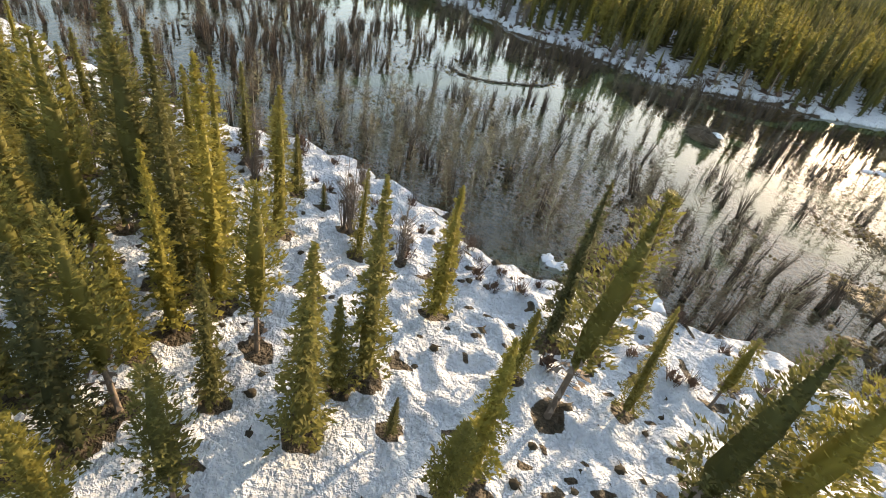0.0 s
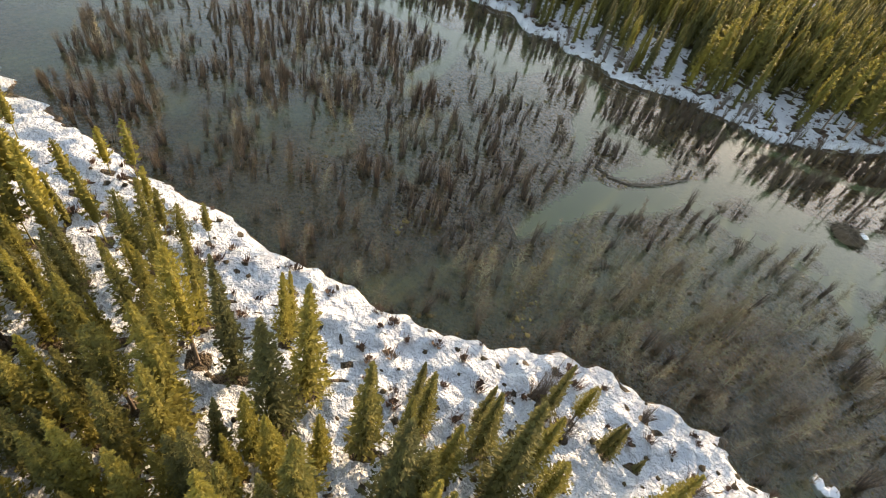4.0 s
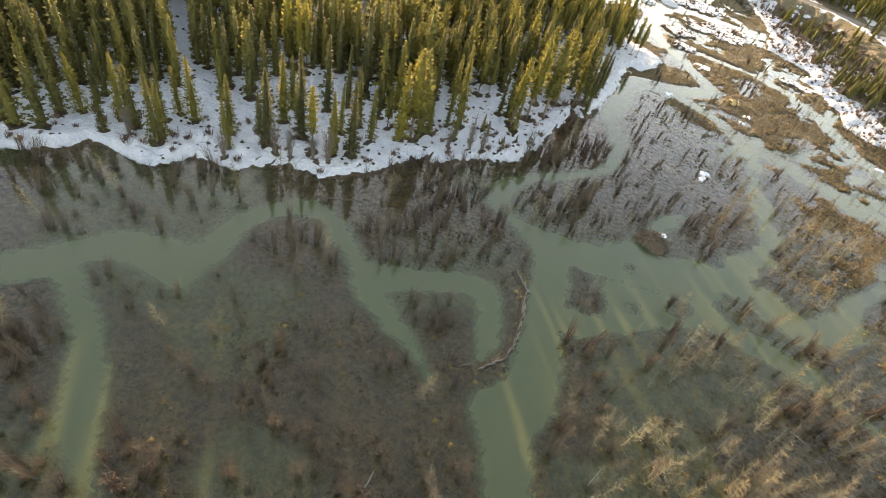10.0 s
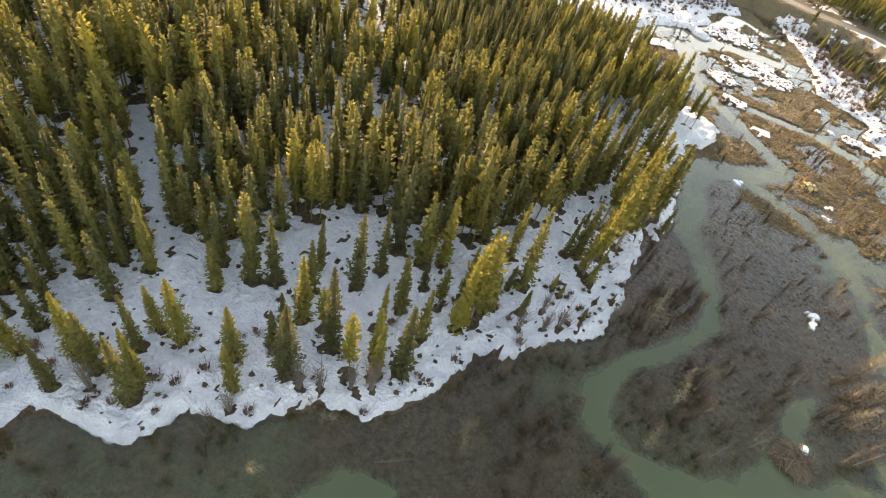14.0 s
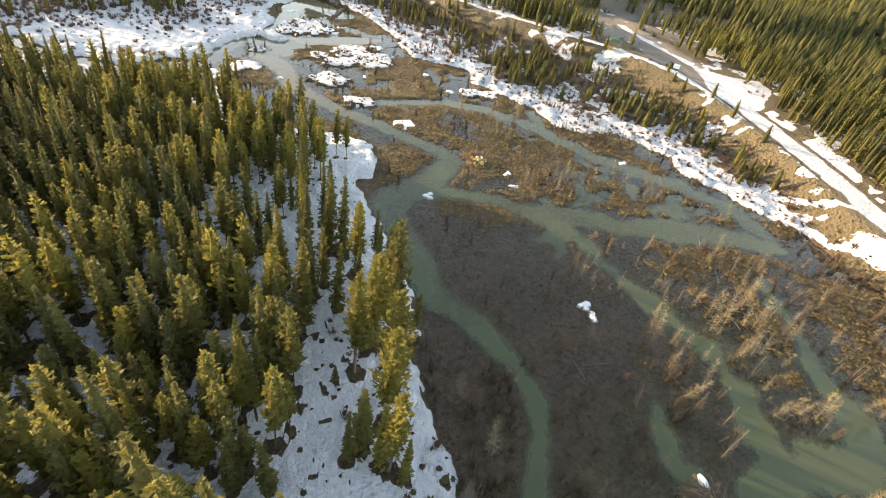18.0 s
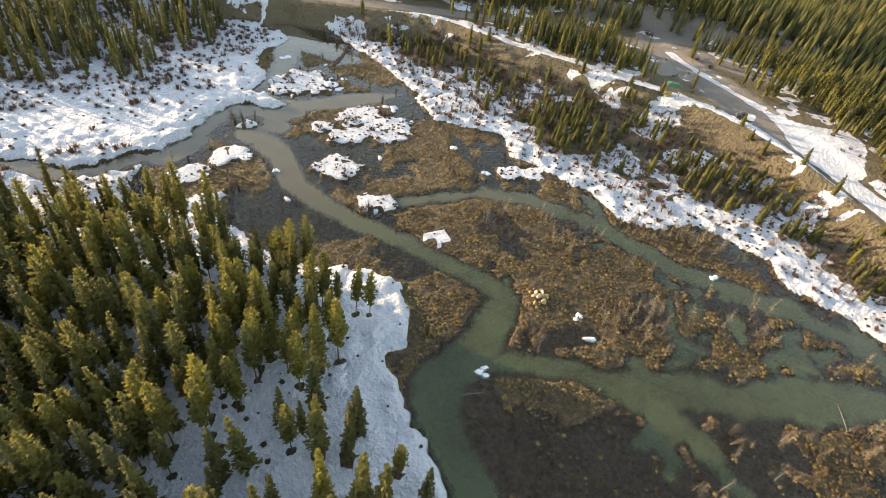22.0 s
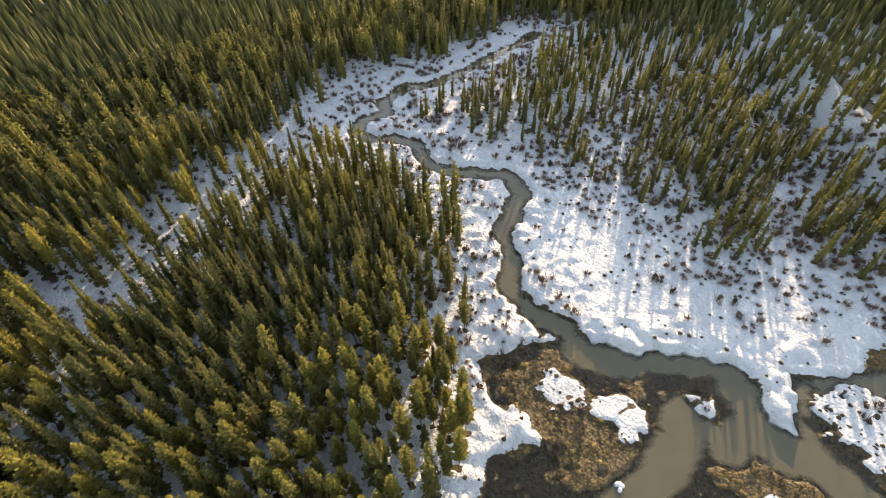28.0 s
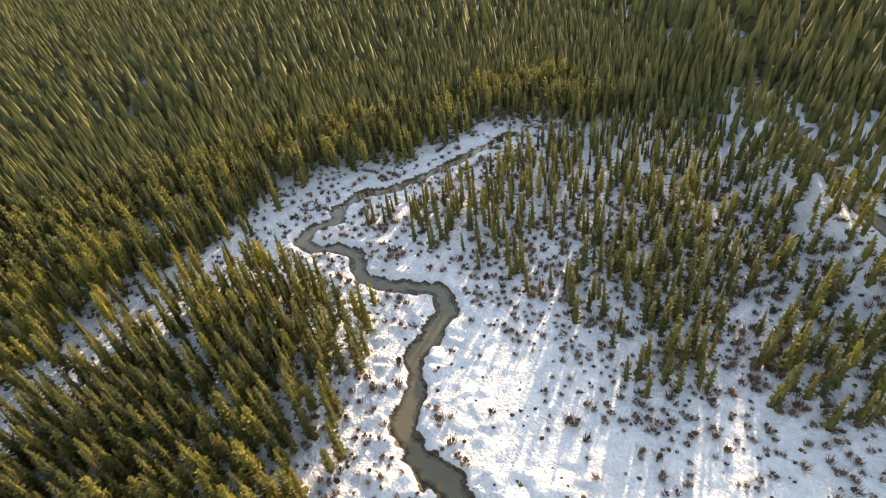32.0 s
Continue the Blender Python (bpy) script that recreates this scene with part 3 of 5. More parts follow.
# ---- ground and water ----
GX, GY = refine(refine(stretch(-95, 140, 0.7, 3600), 44, 94), -30, 38), refine(refine(stretch(-75, 225, 0.7, 3600), -48, 16), 112, 180)
gx, gy, gf = grid(GX, GY)
T = terrain(gx, gy)
ground = new("ground", mesh_from("ground", np.stack([gx, gy, T["z"]], 1), gf, GROUND,
             dict(snow=T["snow"], earth=T["earth"], gravel=T["gravel"], golden=T["golden"], peat=smooth(98, 116, gy) * (T["land"] < 0.3), canopy=T["canopy"], land=np.maximum(smooth(-0.7, 0, T["land"]), smooth(-0.5, 0.1, T["humm"]))), True))
tagged(ground, "snow-covered valley floor with brown marsh, bare earth bank and gravel road", "ground", kind="structure")

wx, wy, wf = grid(stretch(-70, 105, 0.6, 330), stretch(-75, 200, 0.6, 330))
W = terrain(wx, wy)
depth = np.clip(-W["z"], 0, 2)
keep = (W["z"][wf] < 0.12).any(1) & (W["bench"][wf].max(1) < 2) & (wy[wf].max(1) < 215)
used = np.unique(wf[keep])
remap = np.full(len(wx), -1)
remap[used] = np.arange(len(used))
water = new("water", mesh_from("water", np.stack([wx, wy, np.zeros(len(wx))], 1)[used], remap[wf[keep]], WATER,
            dict(murk=np.clip(0.06 + 0.14 * smooth(45, 22, wy) + 0.9 * smooth(0.25, 0.95, depth), 0, 0.9)[used], silt=smooth(92, 128, wy)[used])))
tagged(water, "still murky green beaver pond with winding silty channels", "water", kind="structure")

pool = [(0.5 * (ax + bx), 0.5 * (ay + by)) for (ax, ay), (bx, by) in zip(POOL, POOL[1:] + POOL[:1])]
rim = [q for pair in zip(POOL, pool) for q in pair]
cx0, cy0 = sum(q[0] for q in POOL) / len(POOL), sum(q[1] for q in POOL) / len(POOL)
fan = [(cx0, cy0, 4.75)] + [(cx0 + 1.15 * (ax - cx0), cy0 + 1.15 * (ay - cy0), 4.75) for ax, ay in rim]
roadside = new("water", mesh_from("water", fan, [(0, 1 + (k + 1) % len(rim), 1 + k) for k in range(len(rim))], WATER, dict(murk=[0.5] * len(fan), silt=[1.0] * len(fan))))
tagged(roadside, "still pool among snow patches behind the road", "water", kind="structure")


# ---- plants ----
def conifer(rng, height, radius, boughs, kind, tufts=5, size=0.42, heart=0.56):
    """A conifer's crown: boughs in ragged whorls round a heart toned dark as inner shade, each bough a spray of needle
    tufts: vertices, triangles, tones.
    kind: "spruce", a narrow spire that is green to the ground; "pine", a rounded crown over a bare trunk."""
    v, f, tips = [], [], []
    low = 0.05 if kind == "spruce" else rng.uniform(0.24, 0.34)

    def profile(u):
        if kind == "spruce":
            return (1 - u) ** 0.75 * min(1.0, 0.75 + 2.5 * u) + 0.05
        return min(1.0, 0.5 + 1.9 * u) * (1 - u) ** 0.5 + 0.06

    for k in range(boughs):
        u = ((k + 0.5) / boughs) ** 0.88
        z = height * (low + (1 - low) * u * 0.985)
        reach = radius * profile(u) * rng.choice((0.62, 0.8, 0.9, 1.0, 1.1, 1.3))
        a = k * 2.39996 + rng.uniform(-0.5, 0.5)
        slope = rng.uniform(-0.5, -0.1) if kind == "spruce" else rng.uniform(-0.1, 0.45)
        tone = rng.uniform(-0.1, 0.1)
        for q in range(tufts):
            along = 1 - (1.02 - heart) * (1 - (q + rng.uniform(0.2, 0.9)) / tufts)
            side = rng.uniform(-1, 1) * (1.05 - along) * 0.9 * reach
            ca, sa = math.cos(a), math.sin(a)
            p = Vector((along * reach * ca - side * sa, along * reach * sa + side * ca, z + slope * along * reach + rng.uniform(-0.12, 0.12)))
            b = a + rng.uniform(-0.8, 0.8) + 0.6 * (side > 0) - 0.3
            rise = rng.uniform(-0.25, 0.55) if kind == "spruce" else rng.uniform(0.1, 1.0)
            way = Vector((math.cos(b), math.sin(b), rise)).normalized()
            across = way.cross(Vector((rng.uniform(-0.7, 0.7), rng.uniform(-0.7, 0.7), 1.0))).normalized()
            ln = size * rng.uniform(0.7, 1.35) * (1.1 - 0.45 * u)
            w = ln * (rng.uniform(0.3, 0.48) if size > 0.3 else rng.uniform(0.22, 0.36))
            c = len(v)
            v += [tuple(p - way * 0.5 * ln + across * w), tuple(p - way * 0.5 * ln - across * w), tuple(p + way * 0.6 * ln)]
            f.append((c, c + 1, c + 2))
            # crown shade painted into the tone: darker inwards, lighter at the needle tips
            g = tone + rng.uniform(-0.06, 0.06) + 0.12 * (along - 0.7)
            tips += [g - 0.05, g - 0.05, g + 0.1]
    # the leader and the crown's heart, its inner shade put into the tone
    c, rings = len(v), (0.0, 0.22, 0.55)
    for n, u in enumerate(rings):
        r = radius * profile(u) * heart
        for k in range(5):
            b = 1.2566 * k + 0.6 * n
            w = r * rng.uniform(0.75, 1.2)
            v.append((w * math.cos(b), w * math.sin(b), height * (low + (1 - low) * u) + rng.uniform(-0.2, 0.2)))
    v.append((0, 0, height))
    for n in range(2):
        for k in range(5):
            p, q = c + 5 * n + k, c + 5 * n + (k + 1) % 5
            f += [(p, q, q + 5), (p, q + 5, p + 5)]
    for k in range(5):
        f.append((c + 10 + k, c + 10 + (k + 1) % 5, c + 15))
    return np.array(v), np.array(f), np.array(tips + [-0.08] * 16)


def far_conifer(rng, height, radius, sides):
    """A far tree: a ragged skirted spire of two tiers."""
    v, f, tone = [], [], []
    for z0, z1, r in ((0.05, 0.66, 1.0), (0.42, 1.0, 0.66)):
        c = len(v)
        for k in range(sides):
            a = 6.2832 * k / sides + rng.uniform(-0.25, 0.25)
            w = radius * r * rng.uniform(0.7, 1.2)
            v.append((w * math.cos(a), w * math.sin(a), height * (z0 + rng.uniform(-0.06, 0.1))))
            # tone lower round the skirt, higher at the top
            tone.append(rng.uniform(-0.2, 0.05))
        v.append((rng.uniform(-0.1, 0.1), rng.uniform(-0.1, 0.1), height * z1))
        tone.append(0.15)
        f += [(c + k, c + (k + 1) % sides, c + sides) for k in range(sides)]
    return np.array(v), np.array(f), np.array(tone)


def trunk_shape(height, radius, sides=6):
    v, f = [], []
    rings = ((-0.3, 1.35), (0.25, 1.0), (0.45 * height, 0.7), (0.8 * height, 0.35), (height * 0.97, 0.06))
    for z, k in rings:
        for j in range(sides):
            a = 6.2832 * j / sides
            v.append((radius * k * math.cos(a), radius * k * math.sin(a), z))
    for i in range(len(rings) - 1):
        for j in range(sides):
            p, q = i * sides + j, i * sides + (j + 1) % sides
            f += [(p, q, q + sides), (p, q + sides, p + sides)]
    return np.array(v), np.array(f)


def with_trunk(crown, height, radius):
    tv = np.array([(radius * math.cos(2.094 * k), radius * math.sin(2.094 * k), -0.3) for k in range(3)] + [(0, 0, 0.8 * height)])
    tf = np.array([(0, 1, 3), (1, 2, 3), (2, 0, 3)])
    return np.vstack([crown[0], tv]), np.vstack([crown[1], tf + len(crown[0])]), np.hstack([crown[2], np.full(len(tv), -0.1)])


def scatter(name, kinds, pick, px, py, pz, size, tone, material, label, category, lean=0.0, seed=3):
    """One object of many plants: kinds are (vertices, faces), each placed, turned, sized and toned."""
    rng = np.random.default_rng(seed)
    vs, fs, ts, base = [], [], [], 0
    turn = rng.uniform(0, 6.2832, len(px))
    for k, (kv, kf, *own) in enumerate(kinds):
        sel = np.nonzero(pick == k)[0]
        if not len(sel):
            continue
        c, s = np.cos(turn[sel])[:, None], np.sin(turn[sel])[:, None]
        sz = size[sel][:, None]
        x0, y0, z0 = kv[:, 0][None], kv[:, 1][None], kv[:, 2][None]
        lx, ly = rng.normal(0, lean, (2, len(sel), 1))
        X = (c * x0 - s * y0 + lx * z0) * sz + px[sel][:, None]
        Y = (s * x0 + c * y0 + ly * z0) * sz + py[sel][:, None]
        Z = z0 * sz + pz[sel][:, None]
        vs.append(np.stack([X, Y, Z], 2).reshape(-1, 3))
        fs.append((kf[None] + (base + np.arange(len(sel)) * len(kv))[:, None, None]).reshape(-1, kf.shape[1]))
        shade_of = own[0] if own else np.zeros(len(kv))
        ts.append((tone[sel][:, None] + shade_of[None]).ravel())
        base += len(sel) * len(kv)
    ob = new(name, mesh_from(name, np.vstack(vs), np.vstack(fs), material, dict(tone=np.hstack(ts))))
    return tagged(ob, label, category, kind="stuff")


def jitter_grid(x0, x1, y0, y1, step, seed):
    rng = np.random.default_rng(seed)
    X, Y = np.meshgrid(np.arange(x0, x1, step), np.arange(y0, y1, step))
    X, Y = X.ravel(), Y.ravel()
    return X + rng.uniform(-0.46, 0.46, X.shape) * step, Y + rng.uniform(-0.46, 0.46, X.shape) * step, rng


def tree_cover(x, y, t):
    """How thick the forest stands: 0 to 1, and how small the trees are."""
    c = smooth(1.5, 5.0, t["land"])
    small = np.ones(x.shape)
    meadow = signed(x, y, MEADOW)
    c = c * smooth(1.5, -2.5, meadow)
    creek = seg_dist(x, y, CREEK, False)
    c = c * np.where(y > 110, smooth(6.5, 10.5, creek) * 0.55 + 0.45 * smooth(12, 21, creek), 1)
    strip = seg_dist(x, y, STRIP, False)
    c = c * (0.22 + 0.78 * smooth(6, 10.5, strip))
    c = c * np.where(inside(x, y, [(-62, -34)] + FOREST_SHORE[1:19] + OPEN_B[::-1]), 0.4, 1)
    c = c * np.where(inside(x, y, SLIVER), 0.06, 1)
    c = c * np.where(inside(x, y, BANK_OPEN), 0.04, 1) * np.where((x > 66) & (x < 92) & (y > -46) & (y < -16), 0.4, 1)
    c = c * smooth(1.2, 2.5, seg_dist(x, y, TRAIL, False))
    c = c * np.where(t["south"] > 0, 0.1 + 0.5 * smooth(5, 13, t["south"]) * smooth(76, 60, x) + 0.2 * smooth(12, 22, t["south"]), 1)
    small = np.where((t["south"] > 0) & (t["south"] < 9), 0.7, small)
    eastern = (t["east"] > 0) & (t["west"] < 0) & (t["south"] < 0)
    bench = t["bench"]
    c = np.where(eastern, np.where(bench < 0, (0.2 + 0.5 * smooth(0.42, 0.58, fbm(x, y, 9, 82))) * smooth(5, 10, t["east"]) * (1 - 0.88 * t["slope"] * (t["bench"] > -8)), c * smooth(2.5, 6.5, bench) * np.where(x > 84, smooth(5, 9, t["road"]), 1) * (1 - t["pit"] * smooth(0.7, 0.6, fbm(x, y, 6, 83)))), c)
    small = np.where(eastern & (bench < 2), 0.44, np.where(eastern & (bench < 60), 0.62, np.where(eastern, 0.75, small)))
    c = c * np.where(x < 10, smooth(3.0, 4.0, t["road"]), smooth(4.5, 7, t["road"]))
    thin = np.where(inside(x, y, CREEK[10:] + [(-60, 260), (60, 260), (34, 204), (25, 150)]), 1.0, 0.0)
    c = c * (1 - 0.3 * thin)
    small = small * (1 - 0.29 * thin) * np.where(eastern, 1.0, 0.95 - 0.08 * smooth(62, 82, y))
    c = c * np.where(inside(x, y, OPEN_C), 0.07, 1) * smooth(1.6, 3.0, seg_dist(x, y, TRACK_N, False))
    # two clumps grown taller only to block low sun from the pond
    small = small * (1 + 0.32 * smooth(15, 7, np.hypot(x + 58, y - 37)) + 0.2 * smooth(16, 8, np.hypot(x + 9, y - 33)))
    gaps = smooth(0.7, 0.63, fbm(x, y, 13, 81))
    return c * (0.45 + 0.55 * gaps) * (1 - 0.2 * smooth(90, 65, y) * (x < 30)), small




# ---- trees that stand out, in metres: x, y, height ----
SPRUCE_A = [(55.3, -48.4, 14), (64.8, -42.9, 14), (60.2, -44.5, 13.3), (64.8, -35.7, 14), (74.2, -36.9, 14), (73.4, -29.9, 14), (75.1, -28, 14), (64.3, -49.1, 12.8), (62.9, -25.3, 5.1), (57.8, -50.5, 13.5), (53.3, -53.7, 13.8), (56.6, -57.3, 14), (66.5, -53.4, 14), (66.6, -58.5, 11.7), (64.8, -50.7, 10.6), (85.4, -15.3, 8.9), (80, -20.1, 12.1), (83.3, -22.9, 11.4), (83.2, -18.8, 2.8), (80.7, -21.5, 6.3), (81.6, -34.8, 9.1), (79, -31.2, 7.6), (81.5, -27, 8.7), (76, -34.4, 10)]
SPRUCE_B = [(69.1, -34.8, 9.8), (74.9, -30, 11.9), (77.4, -29.8, 11), (79.8, -12.1, 5), (62.3, -25.4, 4.7), (64.3, -23.2, 2.3), (74.9, -15.9, 9.2), (77.4, -2.2, 3.6), (77, -9.1, 11.5), (81.9, -6.2, 7.1), (-29.2, -4.1, 6.5), (-26.3, 2.3, 8), (-18.3, 5.8, 8.7), (-15.4, 12.9, 10.4), (-11, 11.4, 13.1), (-13, 19.6, 11.8), (-3.6, 12.4, 11), (-7.2, 19.4, 9.5), (-8, 16.2, 7.6), (-3.6, 17.2, 8.1), (-0.7, 28.9, 9), (1, 34.2, 9.8), (10.2, 38.3, 9), (-16.8, 11.6, 4.8)]
SPRUCE_C = [(-16, 8.7, 5.9), (8.7, 31.9, 2.8), (-0.7, 20.4, 12), (-38.6, -0.7, 3), (19.2, 60.7, 9), (9, 40.2, 9.8), (7.5, 39.7, 7.5), (11.6, 36.2, 6.5), (4, 30.7, 13.2), (0.7, 24.2, 13.6), (1.7, 25.1, 5.9), (-2, 28.6, 5.7), (2.5, 29.6, 4.2), (5.2, 27, 4.2), (-6.3, 23.6, 7.6), (7.5, 32.5, 3), (13.1, 33.6, 1.5), (12.1, 29.9, 2.4), (14.9, 34.6, 1.8), (12.8, 51, 14), (11.4, 57.7, 9.9), (8.7, 48, 2.9), (15.5, 75.6, 9.1), (19.4, 53, 5.4)]
SPRUCE_D = [(13, 67.5, 12), (14.6, 66.5, 12.5), (13.8, 73.5, 10), (17.2, 60.5, 9), (18.4, 60.8, 8.5), (16.6, 55.8, 11), (18.2, 56.4, 9), (7.3, 57, 12), (6.5, 62.8, 12), (9.8, 66, 12), (10.5, 70, 11), (11.3, 75, 11), (12.3, 80, 11), (13.8, 84.5, 11)]
PINE_A = [(74.6, -34.1, 14), (73.5, -31.4, 13.5), (74.3, -45.1, 14), (70.8, -54.6, 11.3), (52, -56.7, 13.2), (55.4, -60.6, 10.2), (64.6, -41.5, 9.4), (82.1, -10.6, 14), (78.3, -25.6, 10.3), (88.2, -7.4, 12.7), (89.2, -5.1, 12.5), (86.9, -27, 8.8), (87.4, -30.5, 7.9), (87.2, -17.2, 7), (79.4, -34.7, 10.3), (73.7, -38, 11), (86.9, 0.7, 6.9), (0.2, 22.1, 14), (-3.7, 21.9, 6.9), (14.1, 51.6, 13.1), (17.2, 54.9, 14), (13.8, 45.5, 14), (10.6, 37.3, 12), (-1.9, 24.7, 4.5), (16.8, 53.9, 9.6), (10.8, 48.5, 14), (11.8, 41.8, 14), (17.7, 70.3, 5.6)]
SNAG_A = [(62.4, -39.3, 14), (57.3, -29.9, 4), (61.3, -28.6, 5.1), (71.4, -14.5, 7), (60.5, -20.4, 2.9), (67.4, -21.1, 6.4), (67.1, -21.6, 13.2), (57.5, -29.2, 10.4), (70.5, -17.8, 6.2), (-26.5, -2.7, 7), (-15.2, 1.4, 11.8), (-11.2, 6.1, 10.4), (-9.4, 7, 9.8), (-7, 8.6, 10.8), (-5.2, 9.4, 9.4), (5.5, 24.3, 11.1), (7.5, 28.3, 8.6), (15.7, 32.3, 7.4), (9.8, 27.4, 8.5), (8.3, 25.9, 6.6)]

rng = random.Random(5)


def height_at(x, y):
    return float(terrain(np.array([float(x)]), np.array([float(y)]))["z"][0])


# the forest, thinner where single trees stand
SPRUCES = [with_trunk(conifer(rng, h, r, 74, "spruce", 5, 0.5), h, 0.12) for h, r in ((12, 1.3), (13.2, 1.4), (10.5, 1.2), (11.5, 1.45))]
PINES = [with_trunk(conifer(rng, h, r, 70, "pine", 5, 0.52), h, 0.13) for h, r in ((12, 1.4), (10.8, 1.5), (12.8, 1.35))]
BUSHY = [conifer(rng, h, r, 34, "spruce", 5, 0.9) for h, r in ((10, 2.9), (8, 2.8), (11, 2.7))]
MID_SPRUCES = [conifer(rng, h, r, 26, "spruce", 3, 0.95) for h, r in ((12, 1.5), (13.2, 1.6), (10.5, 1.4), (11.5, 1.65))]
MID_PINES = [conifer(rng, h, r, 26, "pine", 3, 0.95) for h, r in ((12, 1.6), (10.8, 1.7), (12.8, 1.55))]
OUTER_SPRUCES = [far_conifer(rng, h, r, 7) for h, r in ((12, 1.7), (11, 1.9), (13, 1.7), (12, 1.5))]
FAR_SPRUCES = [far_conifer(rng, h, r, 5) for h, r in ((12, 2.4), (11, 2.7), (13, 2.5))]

tx, ty, trng = jitter_grid(-160, 210, -100, 270, 2.05, 11)
tt = terrain(tx, ty)
cover, small = tree_cover(tx, ty, tt)
ok = trng.uniform(0, 1, tx.shape) < cover
for ax, ay, _ in SPRUCE_A + SPRUCE_B + SPRUCE_C + SPRUCE_D + PINE_A:
    ok &= np.hypot(tx - ax, ty - ay) > 2.4
tx, ty, tz, small = tx[ok], ty[ok], tt["z"][ok], small[ok]
tsize = trng.uniform(0.62, 1.05, len(tx)) * small
pine = noise2(tx, ty, 30, 91) + trng.uniform(-0.4, 0.4, len(tx)) > 0.6
tkind = np.where(pine, 4 + trng.integers(0, 3, len(tx)), trng.integers(0, 4, len(tx)))
bushy = (tt["east"][ok] > 0) & (tt["bench"][ok] < 2) & (tt["west"][ok] < 0) & (tt["south"][ok] < 0)
tkind = np.where(bushy, 7 + tkind % 3, tkind)
ttone = np.clip(np.where(pine, 0.64, 0.4) - 0.06 * (small < 0.6) + trng.normal(0, 0.17, len(tx)), 0, 1)

# single trees: the ones in the plan, and those of the forest that the flight passes nearest
single = (tt["south"][ok] > 0) & (tx > 40) & (tx < 100) & (ty > -70) & (ty < 12)
near_camera = single.copy()
single |= (tx > -36) & (tx < 24) & (ty > -10) & (ty < 74)
rank = np.argsort(np.where(near_camera, np.hypot(tx - 68, ty + 26) / 1000, np.where(single, 1 + trng.uniform(0, 1, len(tx)), 9)))
chosen = rank[:min(int(single.sum()), 240)]
rest = np.ones(len(tx), bool)
rest[chosen] = False
close = rest & (tx > -75) & (tx < 40) & (ty > -30) & (ty < 125)
close |= rest & (tt["south"][ok] > 0) & (tx > 20) & (tx < 120) & (ty > -90)
outer = rest & ~close & ((tx < -115) | (tx > 155) | (ty < -65) | (ty > 225))
back = rest & ~close & ~outer
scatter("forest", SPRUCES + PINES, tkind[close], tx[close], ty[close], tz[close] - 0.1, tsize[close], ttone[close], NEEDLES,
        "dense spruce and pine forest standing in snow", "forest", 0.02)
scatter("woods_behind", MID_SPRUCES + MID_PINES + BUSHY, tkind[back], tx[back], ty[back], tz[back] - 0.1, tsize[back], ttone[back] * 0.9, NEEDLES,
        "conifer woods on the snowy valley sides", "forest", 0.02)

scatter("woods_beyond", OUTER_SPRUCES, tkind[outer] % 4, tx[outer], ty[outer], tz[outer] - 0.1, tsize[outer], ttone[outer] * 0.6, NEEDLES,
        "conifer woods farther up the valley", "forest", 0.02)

fx, fy, frng = jitter_grid(-640, 680, -200, 740, 4.9, 12)
far_ok = ((fx < -160) | (fx > 210) | (fy < -100) | (fy > 270)) & (np.hypot(fx - 20, fy - 90) < 640)
fx, fy = fx[far_ok], fy[far_ok]
ft = terrain(fx, fy)
fc, _ = tree_cover(fx, fy, ft)
ok = frng.uniform(0, 1, fx.shape) < fc
fx, fy, fz = fx[ok], fy[ok], ft["z"][ok]
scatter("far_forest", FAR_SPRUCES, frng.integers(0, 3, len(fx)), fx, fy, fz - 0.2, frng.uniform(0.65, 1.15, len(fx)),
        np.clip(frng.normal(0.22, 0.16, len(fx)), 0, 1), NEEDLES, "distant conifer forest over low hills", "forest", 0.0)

def dead_twigs(rng, low, high, reach, count):
    """Bare dead boughs round the foot of a trunk."""
    v, f = [], []
    for k in range(count):
        z, a, r = rng.uniform(low, high), k * 2.4 + rng.uniform(-0.4, 0.4), reach * rng.uniform(0.4, 1.0)
        ca, sa, c = math.cos(a), math.sin(a), len(v)
        dip = rng.uniform(-0.35, 0.1) * r
        v += [(0, 0, z + 0.035), (0, 0, z - 0.035), (r * ca, r * sa, z + dip)]
        v += [(0.5 * r * ca, 0.5 * r * sa, z + 0.5 * dip + 0.02), (0.8 * r * ca - 0.3 * r * sa, 0.8 * r * sa + 0.3 * r * ca, z + dip)]
        f += [(c, c + 1, c + 2), (c + 2, c + 3, c + 4)] + ([(c, c + 1, c - 5)] if k else [])
    return np.array(v), np.array(f)


DEAD_BOUGHS = [mesh_from("dead_whorl", *dead_twigs(rng, 0.8, 4.6, 1.0, 30), BARK) for _ in range(3)]
# patterns for single trees, one metre per metre at 12 m
PATTERN = {"spruce": [], "pine": []}
